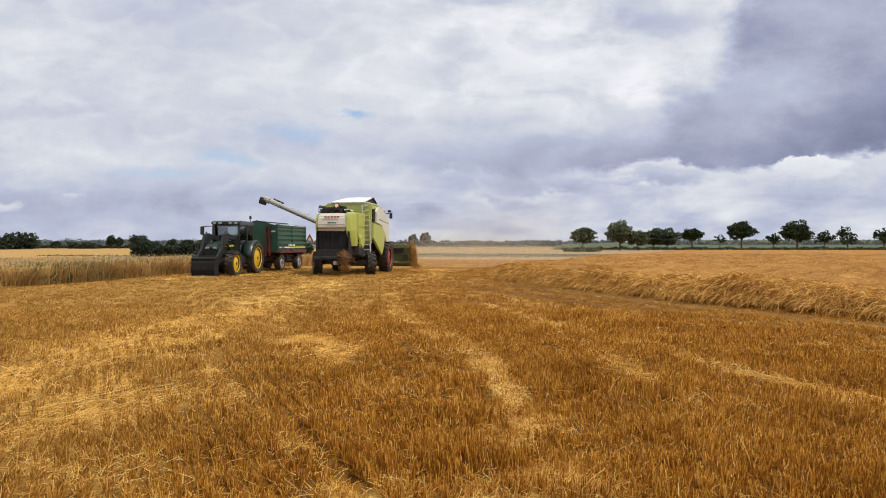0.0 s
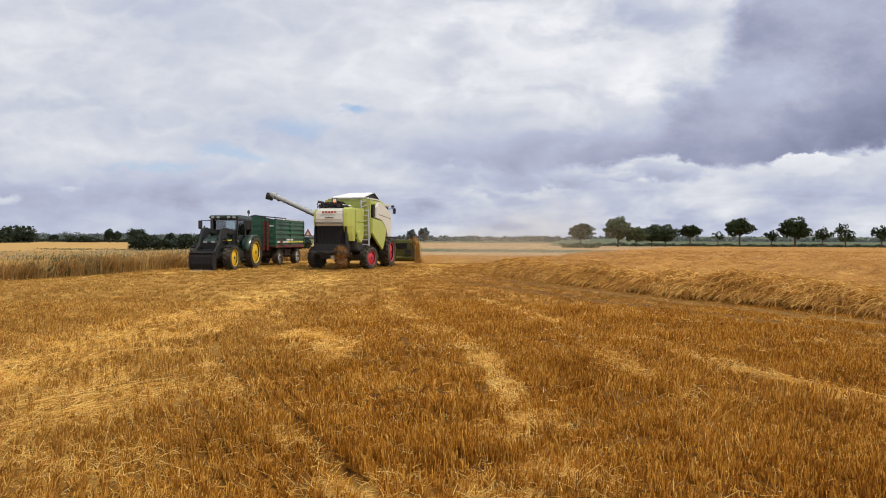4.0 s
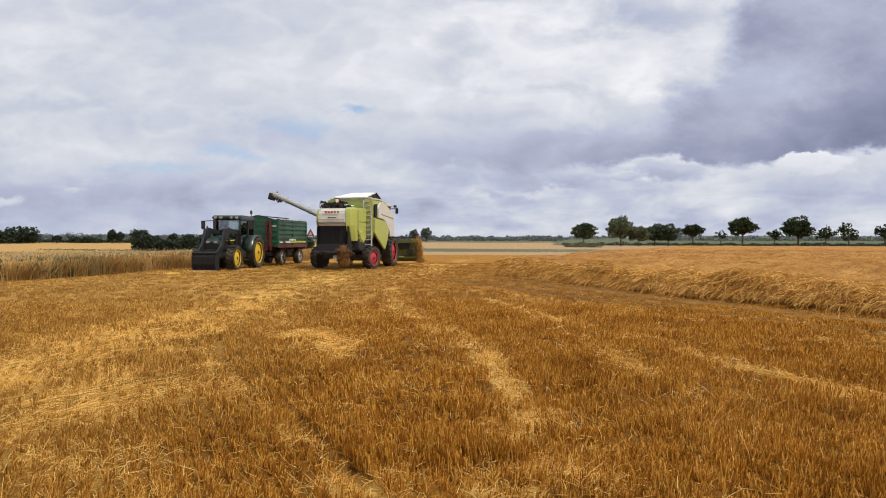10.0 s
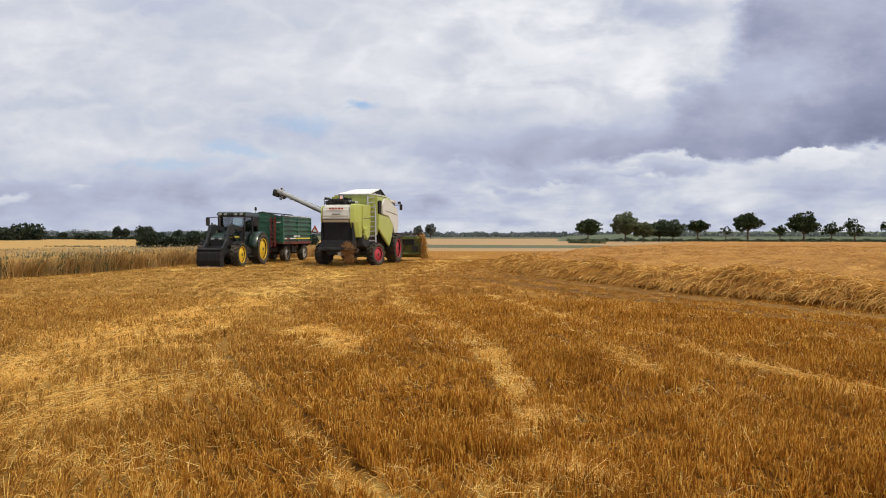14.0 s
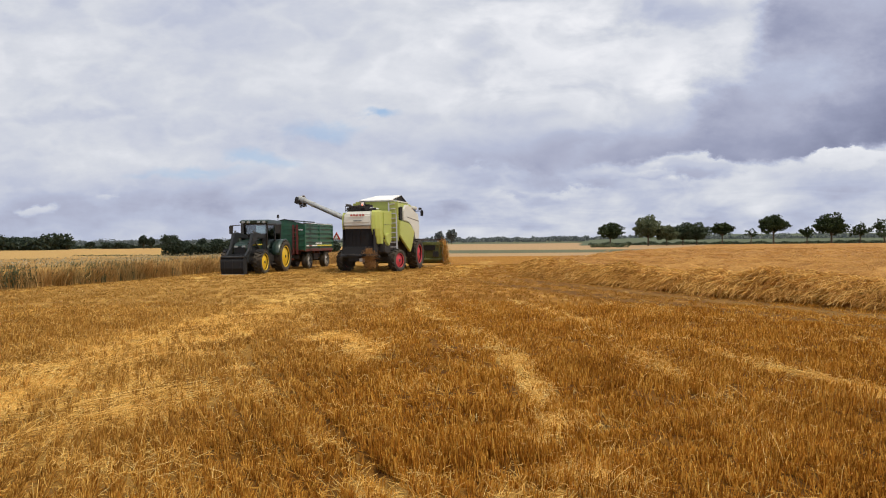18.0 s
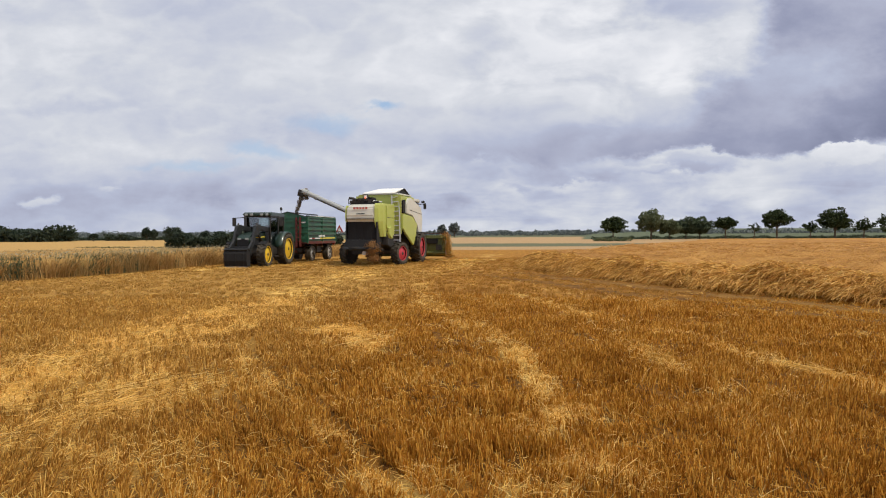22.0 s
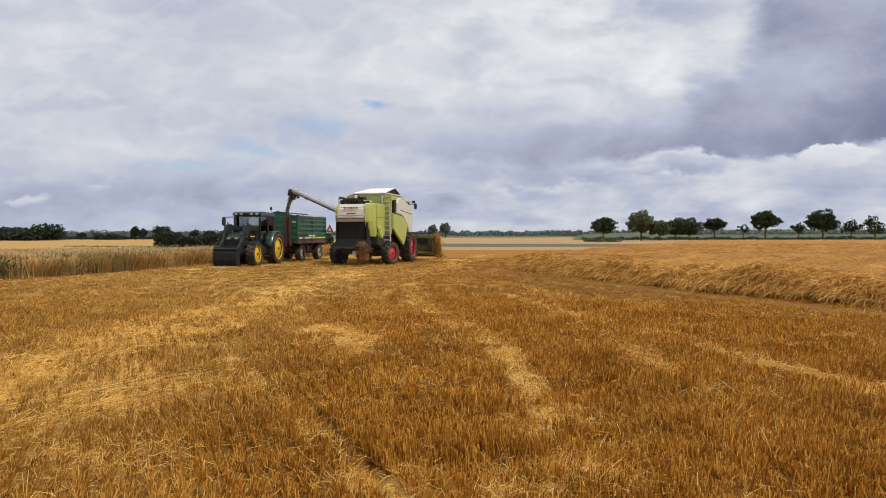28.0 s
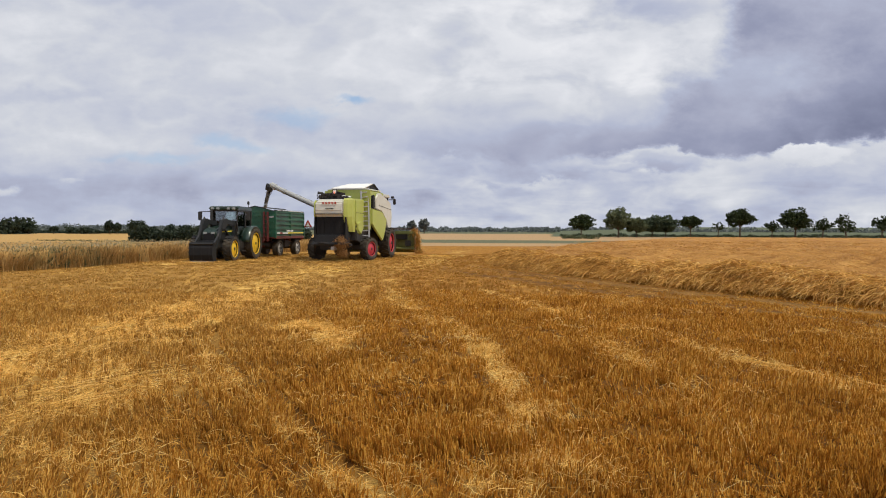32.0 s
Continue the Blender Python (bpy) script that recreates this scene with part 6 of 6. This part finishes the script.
# ---- trailer ----
def build_trailer():
    t = thing("grain_trailer", "green ribbed grain trailer on dark red chassis behind the tractor", "trailer", pose(-10.29, 41.50, 0, 0, 0, 170.8))
    L, W, z0, z1 = 2.30, 1.20, 1.16, 2.66
    part("floor", box(-W, W, -L, L, z0 - 0.06, z0, 0.01), M_OXIDE, t)
    for s in (-1, 1):
        side = part("side_wall", box(*sorted((W * s, (W - 0.04) * s)), -L + 0.06, L - 0.06, z0, z1 - 0.06, 0.0), M_TRAILER, t, "green ribbed steel side")
        for i in range(5):
            z = z0 + 0.16 + i * 0.27
            part("rib", slab([(-L + 0.06, z), (-L + 0.06, z + 0.13), (L - 0.06, z + 0.13), (L - 0.06, z)], W * s, (W + 0.065) * s, 0.022), M_TRAILER, side)
        part("top_rail", box(*sorted(((W - 0.06) * s, (W + 0.06) * s)), -L, L, z1 - 0.07, z1 + 0.02, 0.015), M_TRAILER, side)
        for y in (-L + 0.02, 0.0, L - 0.02):
            part("post", box(*sorted(((W - 0.02) * s, (W + 0.07) * s)), y - 0.05, y + 0.05, z0 - 0.05, z1, 0.01), M_TRAILER if y else M_TRAILER, side)
        part("bottom_rail", box(*sorted(((W - 0.03) * s, (W + 0.06) * s)), -L, L, z0 - 0.10, z0 + 0.06, 0.01), M_OXIDE, side)
        n = 10
        for i in range(n):
            y = L - 0.15 - (i + 1) * 0.42
            m = (M_WHITE_TAPE, M_RED, M_WHITE_TAPE)[i % 3] if i < 4 else M_YELLOW
            part("reflective_tape", box(*sorted(((W + 0.066) * s, (W + 0.072) * s)), y, y + 0.40, z0 + 0.20, z0 + 0.27, 0.0), m, side)
        bars_b = bmesh.new()
        for i in range(5):
            box(*sorted(((W + 0.066) * s, (W + 0.074) * s)), 0.55 - i * 0.22, 0.70 - i * 0.22, z0 + 0.32, z0 + 0.42, 0.0, bars_b)
        part("lettering", bars_b, M_WHITE_TAPE, side, "white lettering bars")
        for y in (1.40, -1.40):
            wheel(t, 1.0 * s, y, 0.50, 0.36, 0.28, M_GREY_RIM, s, 0)
            part("wheel_guard", slab([(y - 0.55, 0.92), (y - 0.35, 1.06), (y + 0.35, 1.06), (y + 0.55, 0.92), (y + 0.5, 0.90), (y, 1.02), (y - 0.5, 0.90)], 0.82 * s, 1.18 * s, 0.0), M_BLACK, t)
        part("chassis_beam", box(*sorted((0.36 * s, 0.48 * s)), -L, L, 0.84, 1.08, 0.015), M_OXIDE, t)
    fr = part("front_wall", box(-W, W, L - 0.05, L, z0, z1, 0.01), M_TRAILER, t, "green front wall with dark red posts")
    part("front_gable", slab([(-W, z1), (0.0, z1 + 0.30), (W, z1), (W, z1 - 0.08), (-W, z1 - 0.08)], L - 0.04, L + 0.02, 0.0), M_TRAILER, fr).matrix_basis = Matrix.Identity(4)
    g = fr.children[0]
    for v in g.data.vertices:
        v.co = Vector((v.co.y, v.co.x, v.co.z))
    for x in (-0.55, -0.78, 0.55, 0.78):
        part("front_post", box(x - 0.06, x + 0.06, L, L + 0.09, z0 - 0.25, z1 - 0.02, 0.012), M_OXIDE, fr)
    for i in range(6):
        part("ladder_rung", rod((-0.78, L + 0.10, z0 + 0.05 + i * 0.24), (-0.55, L + 0.10, z0 + 0.05 + i * 0.24), 0.018, seg=8), M_OXIDE, fr)
    part("front_sign", box(-1.12, -0.86, L, L + 0.015, z1 - 0.36, z1 - 0.24, 0.0), M_WHITE_TAPE, fr, "small white plate")
    for i in range(4):
        part("front_rib", box(-W + 0.05, W - 0.05, L, L + 0.04, z0 + 0.2 + i * 0.34, z0 + 0.30 + i * 0.34, 0.012), M_TRAILER, fr)
    part("gable_edge", bar((-W, L + 0.03, z1 + 0.01), (0.0, L + 0.03, z1 + 0.31), 0.05, 0.04), M_LOADER, fr)
    part("gable_edge", bar((0.0, L + 0.03, z1 + 0.31), (W, L + 0.03, z1 + 0.01), 0.05, 0.04), M_LOADER, fr)
    part("ridge_bar", rod((0, -L, z1 + 0.24), (0, L, z1 + 0.27), 0.035, seg=10), M_LOADER, t)
    part("rope", rod((-W - 0.05, -L + 0.2, z1 + 0.06), (-W - 0.05, L - 0.3, z1 + 0.07), 0.016, seg=6), M_WHITE_TAPE, t, "white rope along the top")
    for y in (-0.55, 0.25):
        part("cross_member", box(-1.0, 1.0, y - 0.06, y + 0.06, 0.92, 1.06, 0.01), M_OXIDE, t)
    # dark blocks added to fill in the shade between the wheels
    part("tool_box", box(-0.98, -0.60, -0.42, 0.30, 0.55, 0.92, 0.02), M_DARK, t)
    part("air_tank", rod((-0.45, -0.35, 0.72), (0.45, -0.35, 0.72), 0.16, seg=14), M_DARK, t)
    part("front_carriage", box(-0.80, 0.80, 1.0, 2.05, 0.58, 0.84, 0.03), M_DARK, t)
    part("rear_carriage", box(-0.70, 0.70, -1.75, -1.05, 0.60, 0.84, 0.03), M_DARK, t)
    part("tail_gate", box(-W, W, -L, -L + 0.05, z0, z1, 0.01), M_TRAILER, t)
    part("tarp_roll", rod((-W + 0.02, -L, z1 + 0.05), (-W + 0.02, L, z1 + 0.05), 0.055, seg=12), M_LOADER, t, "rolled dark tarpaulin")
    for y in (1.40, -1.40):
        part("axle", rod((-1.0, y, 0.50), (1.0, y, 0.50), 0.07, seg=12), M_DARK, t)
        for s in (-1, 1):
            part("leaf_spring", bar((0.62 * s, y - 0.5, 0.72), (0.62 * s, y + 0.5, 0.72), 0.09, 0.10), M_DARK, t)
    part("turntable", lathe([(-0.06, 0.55), (0.06, 0.55)], 28), M_DARK, t).matrix_basis = pose(0, 1.40, 0.78, 0, 90, 0)
    for s in (-1, 1):
        part("drawbar", bar((0.42 * s, 1.9, 0.62), (0.05 * s, 3.55, 0.58), 0.09, 0.12, 0.01), M_OXIDE, t)
    part("tow_eye", lathe([(-0.04, 0.06), (0.04, 0.06), (0.04, 0.12), (-0.04, 0.12), (-0.04, 0.06)], 16), M_STEEL, t).matrix_basis = pose(0, 3.62, 0.58, 0, 90, 0)
    # slow vehicle triangle at the tail
    part("triangle_bracket", bar((-1.1, -L - 0.03, 1.78), (-1.6, -L - 0.03, 1.78), 0.05, 0.03), M_DARK, t)
    b = bmesh.new()
    v = [b.verts.new(p) for p in ((-1.78, -L - 0.06, 1.75), (-1.22, -L - 0.06, 1.75), (-1.50, -L - 0.06, 2.25), (-1.78, -L - 0.03, 1.75), (-1.22, -L - 0.03, 1.75), (-1.50, -L - 0.03, 2.25))]
    b.faces.new(v[:3]), b.faces.new(v[3:][::-1])
    for i in range(3):
        b.faces.new((v[i], v[(i + 1) % 3], v[3 + (i + 1) % 3], v[3 + i]))
    tri = part("warning_triangle", b, M_RED, t, "red slow-vehicle warning triangle")
    b = bmesh.new()
    for y in (-L - 0.066, -L - 0.024):
        b.faces.new([b.verts.new(p) for p in ((-1.64, y, 1.81), (-1.36, y, 1.81), (-1.50, y, 2.07))])
    part("triangle_centre", b, M_WHITE_TAPE, tri, "pale centre of the triangle")
    part("tail_light", box(-1.15, -0.9, -L - 0.06, -L, 0.95, 1.08, 0.01), M_RED, t)
    # grain inside
    b = bmesh.new()
    bmesh.ops.create_grid(b, x_segments=24, y_segments=40, size=1.0)
    for q in b.verts:
        x, y = q.co.x * 1.12, q.co.y * 2.2
        q.co = Vector((x, y, 1.35 + 0.55 * math.exp(-((x - 0.25) ** 2 + (y - 1.0) ** 2) / 1.1) + 0.03 * math.sin(9 * x + 5 * y)))
    part("grain_load", b, M_GRAIN, t, "heap of wheat grain", smooth=True)
    return t


build_trailer()

# ---- falling grain, dust, bird ----
GRAIN, DUST, BIRD = [], [], []


def build_grain():
    meshes = []
    for k in range(4):
        rng = np.random.default_rng(300 + k)
        n = 420
        p = np.stack([rng.normal(0, 0.060, n), rng.normal(0, 0.060, n), rng.uniform(-0.33, 0.33, n)], 1)
        p[:, :2] *= np.minimum(1, 0.095 / np.maximum(np.hypot(p[:, 0], p[:, 1]), 1e-6))[:, None]
        s = rng.uniform(0.014, 0.028, n)[:, None]
        v = np.stack([p + s * np.array([1, 0, -0.5]), p + s * np.array([-0.5, 0.87, -0.5]), p + s * np.array([-0.5, -0.87, -0.5]), p + s * np.array([0, 0, 1.0])], 1)
        i = (np.arange(n) * 4)[:, None]
        f = np.concatenate([i + np.array([q]) for q in ([0, 2, 1], [0, 1, 3], [1, 2, 3], [2, 0, 3])])
        me = fast_mesh("falling_grain", v, tris=f)
        me.materials.append(M_GRAIN)
        meshes.append(me)
    for i in range(158):
        ob = new("falling_grain", meshes[i % 4])
        GRAIN.append((ob, 19.35 + 0.08 * i))
        tagged(ob, "spurt of wheat grain poured from the auger spout", "grain", "grain stream", "stuff")


def build_dust():
    """Dust behind the header: loose clouds of specks that drift off and settle."""
    for i in range(12):
        rng = np.random.default_rng(400 + i)
        n = 34000
        p = rng.normal(0, 1, (n, 3)) * np.array([2.2, 1.6, 0.7 + 0.10 * i])
        s = rng.uniform(0.004, 0.009, n)[:, None]
        d = rng.normal(size=(2, n, 3))
        v = np.stack([p - s * d[0], p + s * d[0] + s * d[1], p + s * d[1] - s * d[0] * 0.4], 1)
        me = fast_mesh("dust", v, tris=np.arange(n * 3).reshape(-1, 3))
        me.materials.append(M_DUST)
        ob = new("dust", me)
        start = Vector((-0.8 + 0.75 * i, 43.0 + (i % 4) * 2.2, 0.7 + 0.45 * (i % 5)))
        DUST.append((ob, start, i))
        tagged(ob, "thin tan dust hanging over the stubble beside the harvester", "dust", "harvest dust", "stuff")


def build_bird():
    b = thing("bird", "small dark swallow flying across the sky", "bird", pose(0, 0, 0))
    part("body", lathe([(-0.09, 0.006), (-0.06, 0.022), (0.0, 0.030), (0.05, 0.022), (0.085, 0.006)], 10), M_BIRD, b, smooth=True)
    wings = []
    for s in (-1, 1):
        m = slab([(0.0, -0.002), (0.13, 0.0), (0.21, 0.0), (0.12, 0.006), (0.0, 0.006)], -0.035, 0.035, 0.0)
        for v in m.verts:
            v.co = Vector((v.co.x * (1.0 - 3.6 * abs(v.co.y)) - 0.25 * abs(v.co.y), s * v.co.y, v.co.z))
        wings.append(part("wing", m, M_BIRD, b))
    part("tail", slab([(-0.01, -0.003), (0.01, -0.003), (0.025, 0.003), (-0.025, 0.003)], -0.16, -0.07, 0.0), M_BIRD, b)
    BIRD.extend([b] + wings)


build_grain()
build_dust()
build_bird()

# ---- what moves ----
def motions():
    # the harvester rolls to a stop, nose swinging right; its rear wheels straighten
    pivot = Matrix.Translation((0, -2.0, 0))
    rows = []
    for t, turn, back in ((0.0, 3.3, 0.40), (0.5, 1.9, 0.22), (1.0, 1.0, 0.12), (1.5, 0.5, 0.06), (2.0, 0.3, 0.03), (3.0, 0.0, 0.0), (32.0, 0.0, 0.0)):
        rows.append((t, COMBINE @ pivot @ pose(0, -back, 0, 0, 0, turn) @ pivot.inverted()))
    walk(HARVESTER, rows)
    for s, w in zip((-1, 1), REAR_WHEELS):
        walk(w, [(t, pose(1.45 * s, -3.75, 0.60, roll, 0, steer)) for t, steer, roll in
                 ((0.0, 24, 38), (0.5, 22, 21), (1.0, 18, 11), (1.5, 11, 6), (2.0, 3, 3), (2.5, -4, 1), (3.0, -10, 0), (3.5, -14, 0), (4.5, -16, 0), (32.0, -16, 0))])
    for s, w in zip((-1, 1), FRONT_WHEELS):
        walk(w, [(t, pose(1.38 * s, 0, 0.86, roll, 0, 0)) for t, roll in ((0.0, 27), (0.5, 15), (1.0, 8), (1.5, 4), (2.0, 2), (3.0, 0), (32.0, 0))])
    aug, root = AUGER[0]
    walk(aug, [(t, Matrix.Translation(root) @ pose(0, 0, 0, 0, 0, a)) for t, a in ((0.0, 4.0), (0.5, 2.8), (1.0, 1.8), (2.0, 0.9), (3.0, 0.0), (32.0, 0.0))])
    # grain: each spurt leaves the spout, falls and comes to rest on the load
    rng = np.random.default_rng(77)
    mouth = COMBINE @ Vector((-5.52, -1.02, 3.98))
    inside = COMBINE @ Vector((-5.12, -1.0185, 4.069))
    tilt = pose(0, 0, 0, 0, -66.4, -12).to_quaternion().to_matrix().to_4x4()
    for ob, t0 in GRAIN:
        vx, vy = -0.95 + rng.normal(0, 0.10), 0.15 + rng.normal(0, 0.08)
        hold = Matrix.Translation(inside) @ tilt
        rows = [(0.0, hold), (t0 - 0.12, hold)] if t0 < 31.6 else [(0.0, hold)]
        spin = rng.uniform(-40, 40)
        for dt in (0.0, 0.10, 0.20, 0.30, 0.40, 0.50, 0.56):
            if t0 + dt < 31.95:
                rows.append((t0 + dt, Matrix.Translation(mouth + Vector((vx * dt, vy * dt, -1.4 * dt - 4.9 * dt * dt))) @ pose(0, 0, 0, 0, 8, spin)))
        last = rows[-1][1]
        walk(ob, rows + [(32.0, last)])
    # dust drifts off, sinks and settles
    for ob, p, i in DUST:
        g = 0.55 + 0.11 * (i % 6)
        rows = []
        for t in (0.0, 1.5, 3.0, 5.0, 7.0, 9.0, 12.0, 16.0):
            z = p.z + 0.10 * t - 0.055 * t * t * g
            rows.append((t, pose(p.x + 0.9 * t * g, p.y + 0.7 * t * g, max(z, -7.0), 0, 0, 3.0 * t)))
        walk(ob, rows + [(32.0, pose(*rows[-1][1].translation.xy, -8.0, 0, 0, 48.0))])
    # a bird crosses from the upper middle down to the left
    bird, left, right = BIRD
    way = ((0.0, 14.0, 26.0, 40.0), (13.8, 2.5, 30.0, 17.6), (14.2, -2.9, 30.0, 12.6), (14.4, -5.6, 30.0, 10.9), (14.6, -8.0, 30.0, 9.4), (14.8, -11.1, 30.0, 7.3), (15.0, -14.1, 30.0, 5.67),
           (15.2, -17.2, 30.0, 4.45), (15.6, -22.5, 30.0, 3.8), (17.0, -44.0, 31.0, 3.6), (32.0, -150.0, 40.0, 3.4))
    walk(bird, [(t, pose(x, y, z, 0, 28 if 14 < t < 15.3 else 5, 180)) for t, x, y, z in way])
    for w, s in ((left, -1), (right, 1)):
        rows = [(0.0, pose(0, 0, 0.01, 10 * s))]
        for j in range(13):
            rows.append((13.9 + 0.1 * j, pose(0, 0, 0.01, (38 if j % 2 else -25) * s)))
        walk(w, rows + [(32.0, pose(0, 0, 0.01, 10 * s))])


motions()
